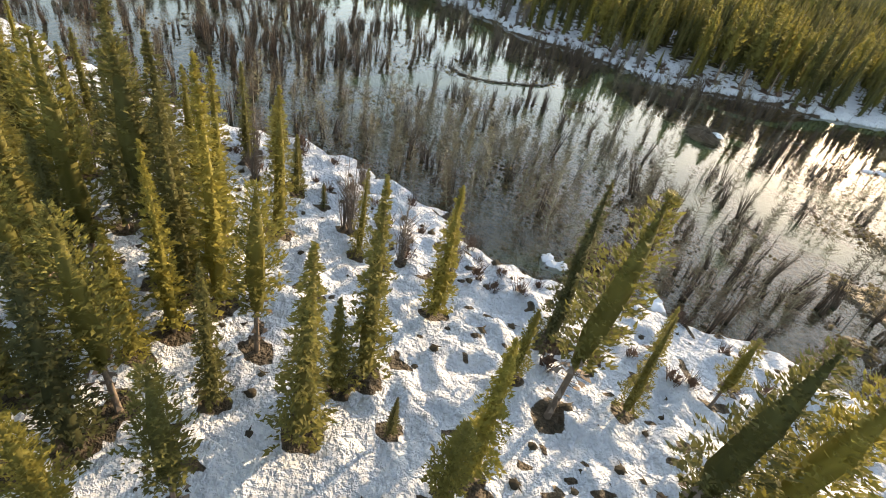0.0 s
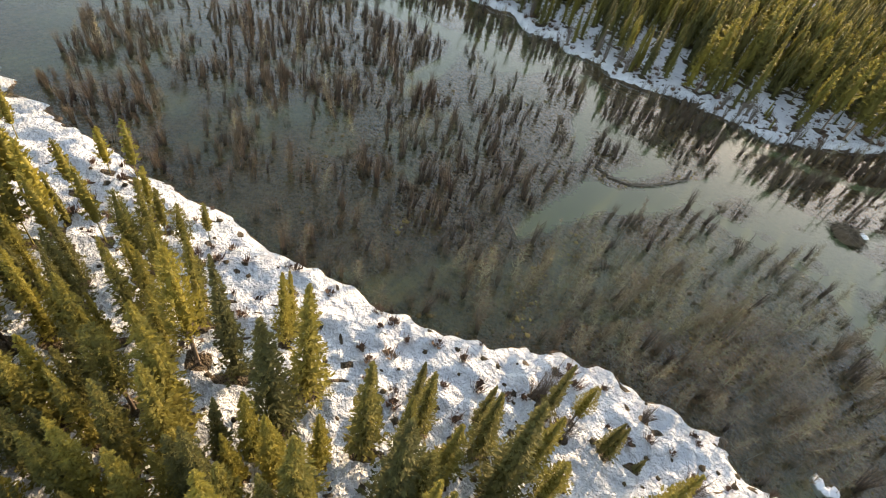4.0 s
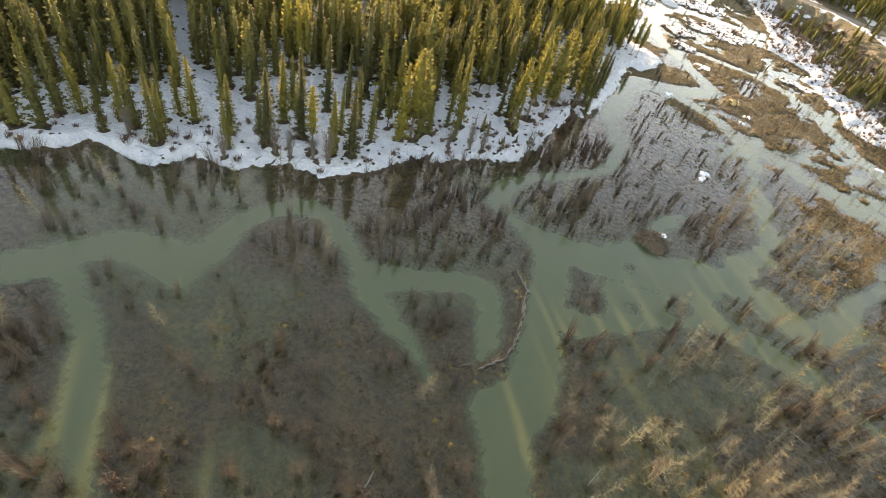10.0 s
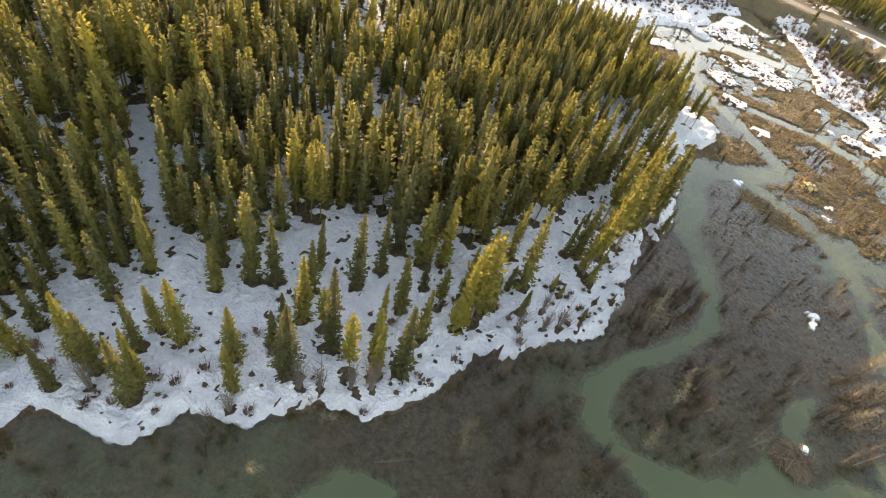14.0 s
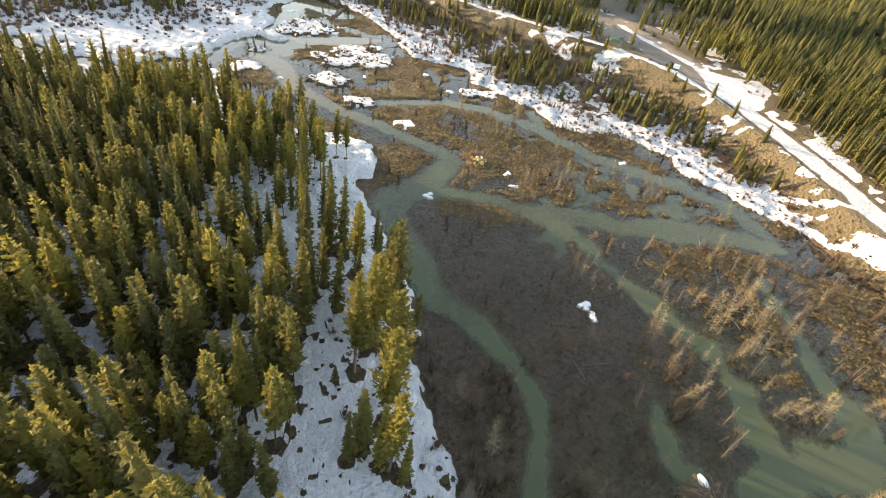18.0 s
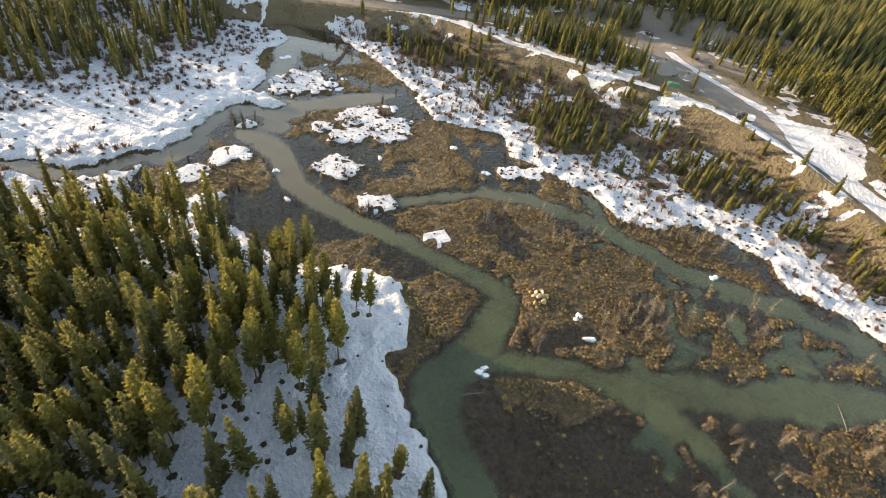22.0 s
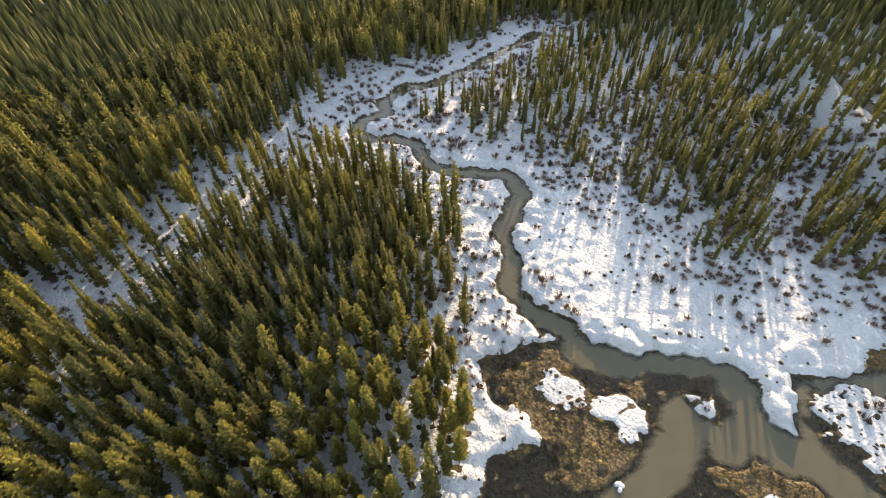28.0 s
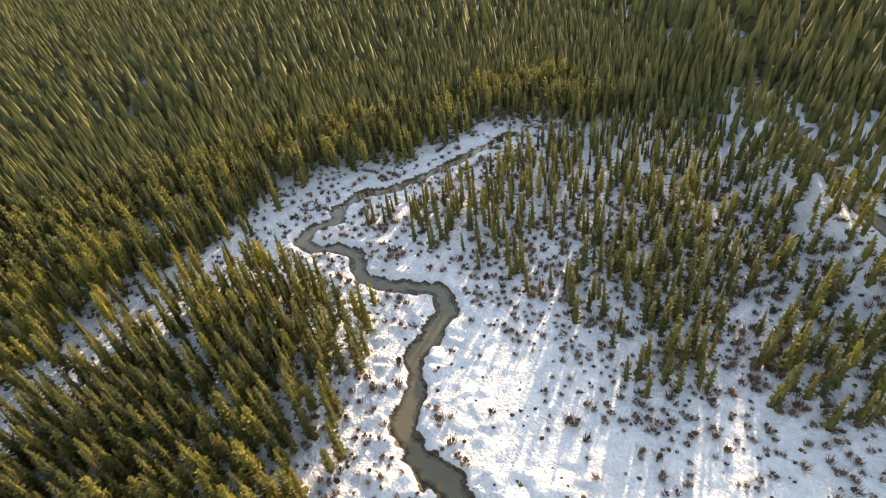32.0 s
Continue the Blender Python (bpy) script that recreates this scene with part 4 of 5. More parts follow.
for kind, shapes in (("spruce", ((12, 1.25), (12, 1.45), (12, 1.1), (12, 1.35))), ("pine", ((12, 1.5), (12, 1.35), (12, 1.65)))):
    for h, r in shapes:
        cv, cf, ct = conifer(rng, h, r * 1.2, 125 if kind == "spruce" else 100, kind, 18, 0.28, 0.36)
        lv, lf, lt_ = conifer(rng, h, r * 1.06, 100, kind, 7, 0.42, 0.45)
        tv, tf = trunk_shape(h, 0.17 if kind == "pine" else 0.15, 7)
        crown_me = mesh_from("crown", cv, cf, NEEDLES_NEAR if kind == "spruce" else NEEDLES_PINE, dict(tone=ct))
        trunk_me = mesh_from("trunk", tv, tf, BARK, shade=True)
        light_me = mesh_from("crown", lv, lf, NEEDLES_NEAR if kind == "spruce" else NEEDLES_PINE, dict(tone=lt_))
        PATTERN[kind].append((crown_me, light_me, trunk_me))
LABELS = {"spruce": "narrow dark green spruce standing in snow", "pine": "yellow-green pine with a bare lower trunk in snow"}


def tree(kind, x, y, h, which):
    root = new(kind + "_tree")
    crown_me, light_me, trunk_me = PATTERN[kind][which % len(PATTERN[kind])]
    trunk = part("trunk", trunk_me, root)
    if kind == "pine" and h > 5:
        part("dead_whorl", DEAD_BOUGHS[which % 3], trunk, "bare grey dead whorl below the crown")
    part("crown", crown_me if y < 12 else light_me, root)
    k = h / 12
    wide = k * rng.uniform(0.85, 1.15) if h > 6 else k * 1.2
    root.matrix_basis = pose(x, y, height_at(x, y) - 0.05, rng.uniform(-2, 2), rng.uniform(-2, 2), rng.uniform(0, 360)) @ Matrix.Diagonal((wide, wide, k, 1))
    return tagged(root, LABELS[kind] if h > 5 else "small young " + kind + " standing in snow", kind + " tree", "trees of the near woods")


for n, (ax, ay, ah) in enumerate(SPRUCE_A + SPRUCE_B + SPRUCE_C + SPRUCE_D):
    tree("spruce", ax, ay, ah, n)
for n, (ax, ay, ah) in enumerate(PINE_A):
    tree("pine", ax, ay, ah, n)
for n in chosen:
    tree("pine" if pine[n] else "spruce", tx[n], ty[n], tsize[n] * 12, int(n))


# bare ground round the feet of the trees
gxs, gys = GX, GY
snow_now = T["snow"].reshape(len(gys), len(gxs)).copy()
feet = [(ax, ay, 0.4 + 0.045 * ah) for ax, ay, ah in SPRUCE_A + SPRUCE_B + SPRUCE_C + SPRUCE_D + PINE_A] + [(ax, ay, 0.45) for ax, ay, _ in SNAG_A]
feet += [(ax, ay, (1.0 if ay < 70 else 0.65) * k) for ax, ay, k in zip(tx, ty, tsize)]
for ax, ay, r in feet:
    if not (-94 < ax < 139 and -74 < ay < 224):
        continue
    i0, i1 = np.searchsorted(gxs, (ax - 2, ax + 2))
    j0, j1 = np.searchsorted(gys, (ay - 2, ay + 2))
    fx, fy = np.meshgrid(gxs[i0:i1], gys[j0:j1])
    d = np.hypot(fx - ax, fy - ay) * (0.65 + 0.8 * noise2(fx, fy, 0.6, 91))
    snow_now[j0:j1, i0:i1] *= smooth(r * 0.6, r * 1.5, d)
ground.data.attributes["snow"].data.foreach_set("value", snow_now.ravel().astype(np.float32))


# ---- leafless brush ----
def brush(rng, height, spread, stems, forks=2, thick=0.034):
    """A leafless bush of thin, forked stems."""
    v, f = [], []

    def stick(a, b, r):
        c = len(v)
        d = Vector(b) - Vector(a)
        side = d.cross(Vector((0.3, 0.5, 0.8))).normalized()
        up = d.cross(side).normalized()
        for k in range(3):
            o = side * math.cos(2.094 * k) + up * math.sin(2.094 * k)
            v.append(tuple(Vector(a) + o * r))
        v.append(tuple(b))
        f.extend([(c, c + 1, c + 3), (c + 1, c + 2, c + 3), (c + 2, c, c + 3)])

    for _ in range(stems):
        a, lean = rng.uniform(0, 6.2832), rng.uniform(0.1, 1.0) * spread
        foot = Vector((0.15 * spread * math.cos(a), 0.15 * spread * math.sin(a), -0.1))
        tip = Vector((lean * math.cos(a), lean * math.sin(a), height * rng.uniform(0.55, 1.0)))
        stick(foot, tip, thick)
        for _ in range(forks):
            u = rng.uniform(0.3, 0.8)
            p = foot.lerp(tip, u)
            b = rng.uniform(0, 6.2832)
            ln = height * rng.uniform(0.15, 0.35)
            stick(p, p + Vector((ln * 0.6 * math.cos(b), ln * 0.6 * math.sin(b), ln * 0.8)), 0.65 * thick)
    return np.array(v), np.array(f)


def dead_spruce(rng, height, radius, twigs, fine=0.016):
    """A bare, grey, drowned sapling: a thin stem with many fine, short, drooping twigs."""
    v, f = [], []
    for k in range(3):
        v.append((0.035 * math.cos(2.094 * k), 0.035 * math.sin(2.094 * k), -0.3))
    v.append((rng.uniform(-0.15, 0.15), rng.uniform(-0.15, 0.15), height))
    f += [(0, 1, 3), (1, 2, 3), (2, 0, 3)]
    for k in range(twigs):
        u = rng.random() ** 0.85
        z, r, a = height * (0.06 + 0.92 * u), radius * (1 - u) ** 0.6 * rng.uniform(0.35, 1.15) + 0.06, rng.uniform(0, 6.2832)
        ca, sa, c, dip = math.cos(a), math.sin(a), len(v), rng.uniform(0.0, 1.1) * r
        v += [(0, 0, z + fine), (0, 0, z - fine), (r * ca, r * sa, z + dip)]
        f.append((c, c + 1, c + 2))
        b = a + rng.choice((-1, 1)) * rng.uniform(0.4, 0.9)
        v += [(0.45 * r * ca - fine * sa, 0.45 * r * sa + fine * ca, z + 0.45 * dip), (0.45 * r * ca + fine * sa, 0.45 * r * sa - fine * ca, z + 0.45 * dip), (0.45 * r * ca + 0.5 * r * math.cos(b), 0.45 * r * sa + 0.5 * r * math.sin(b), z + 0.9 * dip)]
        f.append((c + 3, c + 4, c + 5))
    return np.array(v), np.array(f)


def reeds(rng, height, spread, stems, fine=0.022):
    """A leafless bush: upright, tapering thin stems, each with two forks."""
    v, f = [], []
    for _ in range(stems):
        a, lean, h = rng.uniform(0, 6.2832), rng.uniform(0.05, 1.0) * spread, height * rng.uniform(0.45, 1.0)
        ca, sa, b, w = math.cos(a), math.sin(a), rng.uniform(0, 6.2832), fine * rng.uniform(0.7, 1.3)
        foot = (0.35 * lean * ca, 0.35 * lean * sa)
        c = len(v)
        v += [(foot[0] - w * math.cos(b), foot[1] - w * math.sin(b), -0.3), (foot[0] + w * math.cos(b), foot[1] + w * math.sin(b), -0.3), (lean * ca, lean * sa, h)]
        f.append((c, c + 1, c + 2))
        for at in (0.4, 0.62):
            mx, my, mz, b = (0.35 + 0.65 * at) * lean * ca, (0.35 + 0.65 * at) * lean * sa, at * h, rng.uniform(0, 6.2832)
            ln = h * rng.uniform(0.2, 0.4)
            c = len(v)
            v += [(mx - 0.6 * w * math.sin(b), my + 0.6 * w * math.cos(b), mz), (mx + 0.6 * w * math.sin(b), my - 0.6 * w * math.cos(b), mz), (mx + 0.6 * ln * math.cos(b), my + 0.6 * ln * math.sin(b), mz + 0.75 * ln)]
            f.append((c, c + 1, c + 2))
    return np.array(v), np.array(f)


def willow(rng, height, spread, stems):
    """A low round leafless bush: short crossing twigs round the foot of many thin stems."""
    v, f = reeds(rng, height, spread, stems, 0.036)
    more = []
    for k in range(14):
        a, r, z = rng.uniform(0, 6.2832), spread * rng.uniform(0.25, 0.6), height * rng.uniform(0.15, 0.5)
        b = a + rng.uniform(0.4, 1.0)
        more += [(0.2 * r * math.cos(b), 0.2 * r * math.sin(b), -0.05), (r * math.cos(a), r * math.sin(a), z), (r * math.cos(b), r * math.sin(b), z * rng.uniform(0.3, 1.0))]
    c = len(v)
    return np.vstack([v, more]), np.vstack([f, [(c + 3 * k, c + 3 * k + 1, c + 3 * k + 2) for k in range(14)]])


DROWNED = [reeds(rng, h, p, 26, 0.03) for h, p in ((2.5, 0.5), (3.3, 0.45), (1.6, 0.6))] + [dead_spruce(rng, h, r, 95, 0.02) for h, r in ((4.4, 0.85), (3.3, 0.7))]
WILLOW = [willow(rng, h, p, 25) for h, p in ((0.95, 0.75), (0.75, 0.7), (1.2, 0.8))]

# drowned brush in the pond and in the marsh
bx, by, brng = jitter_grid(-75, 105, -80, 190, 0.95, 21)
bt = terrain(bx, by)
stand = (bt["land"] < -0.5) & (bt["humm"] < 0) & (np.hypot(bx - 37.6, by - 24.6) > 4.5)
dense = smooth(0.1, 1.0, bt["chan"]) * (0.3 + 0.7 * smooth(0.42, 0.54, fbm(bx, by, 8, 23))) * (0.35 + 0.65 * smooth(0.4, 0.55, noise2(bx, by, 2.6, 19)))
dense = dense * (1 - 0.6 * bt["golden"]) * (1 - 0.5 * smooth(26, 34, bx) * smooth(20, 28, by) * smooth(78, 66, by))
dense = dense * np.where(by > 75, 0.3 * smooth(0.45, 0.6, fbm(bx, by, 9, 24)) + 0.08, 0.52) * np.where(by > 130, 0.5, 1)
plume = np.maximum(smooth(26, 12, np.hypot(bx - 54, (by + 12) * 1.1)), 0.7 * smooth(26, 12, np.hypot(bx - 64, by - 38))) * smooth(0.35, 0.5, fbm(bx, by, 5, 29))
stems = smooth(0.5, 0.6, 0.6 * fbm(bx, by, 7, 41) + 0.4 * noise2(bx, by, 2.5, 42)) * smooth(38, 46, bx) * smooth(46, 56, by) * smooth(112, 104, by)
plume = np.maximum(plume, 0.75 * stems)
dense = np.maximum(dense, (0.3 + 0.2 * stems) * plume * smooth(0.1, 0.8, bt["chan"]))
ok = stand & (brng.uniform(0, 1, bx.shape) < dense)
bx, by, bz, plume = bx[ok], by[ok], bt["z"][ok], plume[ok]
bk = np.where(brng.uniform(0, 1, len(bx)) < np.clip(0.05 + 1.0 * plume + 0.25 * (bx > 42) * (by < 30), 0, 0.92), 3 + brng.integers(0, 2, len(bx)), brng.integers(0, 3, len(bx)))
btone = np.clip(np.where(bk > 2, 0.72, 0.22) + brng.normal(0, 0.13, len(bx)), 0, 1)
scatter("drowned_brush", DROWNED, bk, bx, by, np.minimum(bz, -0.1), brng.uniform(0.55, 1.2, len(bx)) * np.where(by < 45, 1.25, 0.9), btone, POND_TWIG,
        "grey-brown leafless brush drowned in the pond", "brush", 0.12)

# willow scrub on the snow meadow, the creek banks and the east bank
qx, qy, qrng = jitter_grid(-100, 135, -70, 215, 1.5, 22)
qt = terrain(qx, qy)
inm = signed(qx, qy, MEADOW)
wild = np.where((inm > 0) & (qt["west"] > 1.2), 0.02 + 0.95 * smooth(17, 3, seg_dist(qx, qy, OPEN_N, False) + 9 * (fbm(qx, qy, 12, 25) - 0.5)) * (0.3 + 0.7 * smooth(0.4, 0.55, fbm(qx, qy, 5, 26))), 0)
near_creek = seg_dist(qx, qy, CREEK[5:], False)
wild = np.maximum(wild, np.where((near_creek > 2.6) & (near_creek < 20) & (inm < 0) & (qx < 0), 0.55 * smooth(0.3, 0.5, fbm(qx, qy, 7, 27)), 0))
wild = np.maximum(wild, np.where(seg_dist(qx, qy, STRIP, False) < 11, 0.3, 0))
wild = np.maximum(wild, np.where((qt["east"] > 0.6) & (qt["bench"] < -4), 0.3 + 0.3 * qt["scrub"], 0))
wild = np.maximum(wild, np.where(((qt["south"] > 0.5) & (qt["south"] < 9)) | ((qt["west"] > 0.4) & (qt["west"] < 9) & (qy < 60)), 0.26, 0))
wild = np.maximum(wild, np.where((qt["humm"] > 0.1), 0.1, 0))
wild = np.maximum(wild, np.where(inside(qx, qy, OPEN_N + [(70, 260), (-60, 260)]) & (qt["bench"] < 0), 0.7, 0))
wild = np.maximum(wild, np.where(inside(qx, qy, OPEN_C), 0.3 * smooth(0.45, 0.55, fbm(qx, qy, 5, 28)), 0)) * (signed(qx, qy, POOL) < -0.5)
wild = np.maximum(wild, np.where((qt["bench"] > 1) & (qt["road"] > 7) & (qx > 50), 0.08, 0))
ok = (qrng.uniform(0, 1, qx.shape) < wild) & ((qt["land"] > 0.3) | (qt["humm"] > 0.1)) & (qt["road"] > 5)
qx, qy, qz = qx[ok], qy[ok], qt["z"][ok]
scatter("willow_scrub", WILLOW, qrng.integers(0, 3, len(qx)), qx, qy, qz, qrng.uniform(0.45, 1.2, len(qx)) * np.where(qy > 130, 1.3, 1.0) * np.where(signed(qx, qy, MEADOW) < 0, 1.25, 1.0),
        np.clip(qrng.normal(0.5, 0.2, len(qx)), 0, 1), RED_TWIG, "leafless reddish-brown willow scrub in snow", "brush", 0.1)


# tall grey brush on the east bank
ex, ey, erng = jitter_grid(44, 120, 36, 190, 1.7, 23)
et = terrain(ex, ey)
ok = (et["east"] > 3.5) & (et["bench"] < -3.5) & (erng.uniform(0, 1, ex.shape) < 0.15 + 0.6 * smooth(0.45, 0.58, fbm(ex, ey, 7, 30)))
scatter("bank_brush", DROWNED[:3], erng.integers(0, 3, int(ok.sum())), ex[ok], ey[ok], et["z"][ok], erng.uniform(0.45, 0.95, int(ok.sum())),
        np.clip(erng.normal(0.45, 0.18, int(ok.sum())), 0, 1), TWIG, "leafless grey-brown brush on the east bank", "brush", 0.12)


# ---- sedge tussocks ----
def tussock(rng, blades):
    """A low dome of dry sedge with drooping blades."""
    v, f = [(0, 0, 0.34)], []
    for j in range(7):
        a = 0.8976 * j + rng.uniform(-0.2, 0.2)
        v.append((0.3 * math.cos(a), 0.3 * math.sin(a), 0.12 + rng.uniform(-0.06, 0.06)))
    for j in range(7):
        f.append((0, 1 + j, 1 + (j + 1) % 7))
    for _ in range(blades):
        a, r = rng.uniform(0, 6.2832), rng.uniform(0.35, 0.6)
        c = len(v)
        v += [(0.08 * math.cos(a + 1.2), 0.08 * math.sin(a + 1.2), 0.3), (0.1 * math.cos(a - 1.2), 0.1 * math.sin(a - 1.2), 0.3), (r * math.cos(a), r * math.sin(a), rng.uniform(-0.08, 0.3))]
        f.append((c, c + 1, c + 2))
    return np.array(v), np.array(f)


TUSSOCKS = [tussock(rng, 6) for _ in range(4)]
sx_, sy_, srng = jitter_grid(-12, 100, -50, 192, 0.42, 31)
st = terrain(sx_, sy_)
p = st["golden"] * (0.12 + 0.88 * smooth(0.36, 0.6, 0.5 * fbm(sx_, sy_, 3.2, 32) + 0.5 * noise2(sx_, sy_, 1.0, 35)))
p = np.maximum(p, 0.5 * smooth(-1.4, -0.4, st["humm"]) * (st["humm"] < 0.0)) * (st["humm"] < 0.1)
p = np.maximum(p, 0.55 * smooth(1.8, 0.4, np.minimum(seg_dist(sx_, sy_, SEDGE_A, False), seg_dist(sx_, sy_, SEDGE_B, False))))
weed = 0.2 * smooth(0.44, 0.58, fbm(sx_, sy_, 4, 38)) * smooth(0.15, 0.7, st["chan"]) * smooth(80, 66, sy_) * smooth(-4, 8, sx_)
drowned = (p < 0.05) & (weed > 0)
p = np.maximum(p, weed)
p = np.maximum(p, 0.28 * smooth(0.62, 0.7, fbm(sx_, sy_, 9, 33)) * smooth(10, 40, sx_) * (st["chan"] > 0.4))
ok = (srng.uniform(0, 1, sx_.shape) < p) & (st["land"] < 0.2) & (st["chan"] > -0.2)
sx_, sy_, sz_, drowned = sx_[ok], sy_[ok], st["z"][ok], drowned[ok]
scatter("sedge_tussocks", TUSSOCKS, srng.integers(0, 4, len(sx_)), sx_, sy_, np.maximum(sz_, -0.1), srng.uniform(0.3, 0.62, len(sx_)) + 0.45 * (srng.uniform(0, 1, len(sx_)) < 0.06),
        np.clip(np.where(drowned, 0.02, 0.1 + 0.65 * fbm(sx_, sy_, 9, 34)) + srng.normal(0, 0.2, len(sx_)), 0, 1), SEDGE, "golden-brown dry sedge tussocks in shallow water", "sedge", 0.15)


# ---- snags and bare shrubs that stand out ----
for n, (ax, ay, ah) in enumerate(SNAG_A):
    root = new("bare_shrub")
    h = min(ah, 6.5)
    tv, tf = trunk_shape(h, 0.06, 5)
    stem = part("trunk", mesh_from("trunk", tv, tf, DEADWOOD), root)
    for k in range(3):
        v, f = brush(rng, h * rng.uniform(0.6, 0.9), 0.9, 9, 4)
        part("branch", mesh_from("branch", v, f, TWIG, dict(tone=np.full(len(v), rng.uniform(0.25, 0.6)))), root)
    root.matrix_basis = pose(ax, ay, height_at(ax, ay) - 0.05, 0, 0, rng.uniform(0, 360))
    tagged(root, "leafless grey-brown shrub on the snowy bank", "shrub", "bare shrubs on the banks")

# dead tufts and low scrub poking through the snow
lx, ly, lrng = jitter_grid(-60, 105, -70, 205, 1.0, 41)
lt = terrain(lx, ly)
tuft = np.where(lt["south"] > 0.6, 0.15, np.where((lt["west"] > 0.5) & (lt["west"] < 14) & (ly < 60), 0.2, np.where(lt["west"] > 0.6, 0.09, np.where((lt["east"] > 0.5) & (lt["bench"] < 0), 0.4, np.where(lt["humm"] > 0.2, 0.5, 0)))))
ok = (lrng.uniform(0, 1, lx.shape) < tuft * (0.3 + 1.2 * fbm(lx, ly, 5, 42))) & (lt["road"] > 5)
scatter("dead_tufts", TUSSOCKS, lrng.integers(0, 4, int(ok.sum())), lx[ok], ly[ok], lt["z"][ok] - 0.1, lrng.uniform(0.3, 1.0, int(ok.sum())) ** 1.5 + 0.15,
        np.clip(lrng.normal(0.3, 0.15, int(ok.sum())), 0, 1), TUFT, "dark dead tufts and low scrub poking through snow", "grass", 0.3)


# ---- beaver lodges ----
def dome(rng, rx, ry, h, rings=7, sides=22, rough=0.16):
    v, f = [], []
    for i in range(rings):
        u = i / (rings - 1)
        for j in range(sides):
            a = 6.2832 * j / sides
            k = math.cos(u * 1.5) * (1 + rng.uniform(-rough, rough))
            v.append((rx * k * math.cos(a), ry * k * math.sin(a), -0.35 + (h + 0.35) * math.sin(u * 1.57) * (1 + rng.uniform(-rough, rough) * 0.5)))
    for i in range(rings - 1):
        for j in range(sides):
            p, q = i * sides + j, i * sides + (j + 1) % sides
            f.append((p, q, q + sides, p + sides))
    return np.array(v), np.array(f)


def stick_mesh(a, b, r, material, sides=5):
    a, b = Vector(a), Vector(b)
    d = b - a
    s = d.cross(Vector((0.2, 0.3, 0.9))).normalized()
    t = d.cross(s).normalized()
    v = []
    for p, k in ((a, 1.0), (a.lerp(b, 0.5) + s * r * 0.8, 0.9), (b, 0.6)):
        for j in range(sides):
            o = s * math.cos(6.2832 * j / sides) + t * math.sin(6.2832 * j / sides)
            v.append(tuple(p + o * r * k))
    f = [(i * sides + j, i * sides + (j + 1) % sides, (i + 1) * sides + (j + 1) % sides, (i + 1) * sides + j) for i in range(2) for j in range(sides)]
    me = mesh_from("stick", v, f, material)
    return me


def lodge(x, y, rx, ry, h, turn, sticks, label, snow_spots):
    root = new("beaver_lodge")
    v, f = dome(rng, rx, ry, h)
    part("mound", mesh_from("mound", v, f, MUD, shade=True), root)
    shapes = []
    for k in range(12):
        ln = rng.uniform(0.8, 2.4)
        shapes.append(stick_mesh((-ln / 2, 0, 0), (ln / 2, rng.uniform(-0.1, 0.1), 0), rng.uniform(0.03, 0.05), LODGE_WOOD))
    for k in range(sticks):
        u, a = rng.uniform(0.02, 0.95), rng.uniform(0, 6.2832)
        c = math.cos(u * 1.5)
        ob = part("stick", shapes[k % 12], root)
        ob.matrix_basis = pose(rx * c * math.cos(a), ry * c * math.sin(a), -0.3 + (h + 0.35) * math.sin(u * 1.57) + 0.04, 0, rng.uniform(-18, 38), math.degrees(a) + rng.uniform(-60, 60))
    for sx0, sy0, sr in snow_spots:
        v, f = dome(rng, sr, sr * 0.5, 0.14, 4, 12, 0.25)
        ob = part("snow_patch", mesh_from("snow_patch", v, f, SNOW, shade=True), root, "thin patch of melting snow")
        d = math.hypot(sx0 / rx, sy0 / ry)
        ob.matrix_basis = pose(sx0, sy0, h * math.sqrt(max(0.05, 1 - d * d)) + 0.16, 0, 0, rng.uniform(50, 80))
    root.matrix_basis = pose(x, y, 0, 0, 0, turn)
    return tagged(root, label, "beaver lodge")


lodge(37.6, 24.8, 2.4, 2.1, 1.1, 12, 230, "brown mud and stick beaver lodge with a snow patch", [(1.0, 1.0, 0.95)])

DRY_TURF = tone_material("dry_turf", [(0.1, (0.2, 0.14, 0.06)), (1.0, (0.42, 0.32, 0.16))], 6.0, 0.95, "object")
knoll = new("grass_mound")
v, f = dome(rng, 2.0, 1.6, 0.7, 7, 20, 0.22)
part("mound", mesh_from("mound", v, f, MUD, shade=True), knoll)
for k in range(22):
    a, d = rng.uniform(0, 6.2832), rng.uniform(0.1, 1.0)
    r = rng.uniform(0.25, 0.5)
    v, f = dome(rng, r, r * rng.uniform(0.6, 0.9), rng.uniform(0.25, 0.45), 5, 10, 0.25)
    ob = part("turf_clod", mesh_from("turf_clod", v, f, DRY_TURF, shade=True), knoll)
    ob.matrix_basis = pose(2.0 * d * math.cos(a), 1.6 * d * math.sin(a), 0.62 * (1 - d * d) + 0.12, 0, 0, rng.uniform(0, 180))
for ax, ay, r in ((0.2, 0.5, 0.5), (0.8, -0.2, 0.35), (-0.5, 0.2, 0.25)):
    v, f = dome(rng, r, r * 0.55, 0.16, 4, 12, 0.25)
    ob = part("snow_spot", mesh_from("snow_spot", v, f, SNOW, shade=True), knoll, "small spot of melting snow")
    ob.matrix_basis = pose(ax, ay, 0.85 - 0.15 * r, 0, 0, rng.uniform(20, 70))
v, f = reeds(rng, 2.2, 1.0, 40, 0.03)
ob = part("willow_bush", mesh_from("willow_bush", v, f, RED_TWIG, dict(tone=np.full(len(v), 0.95))), knoll, "orange-brown leafless bush")
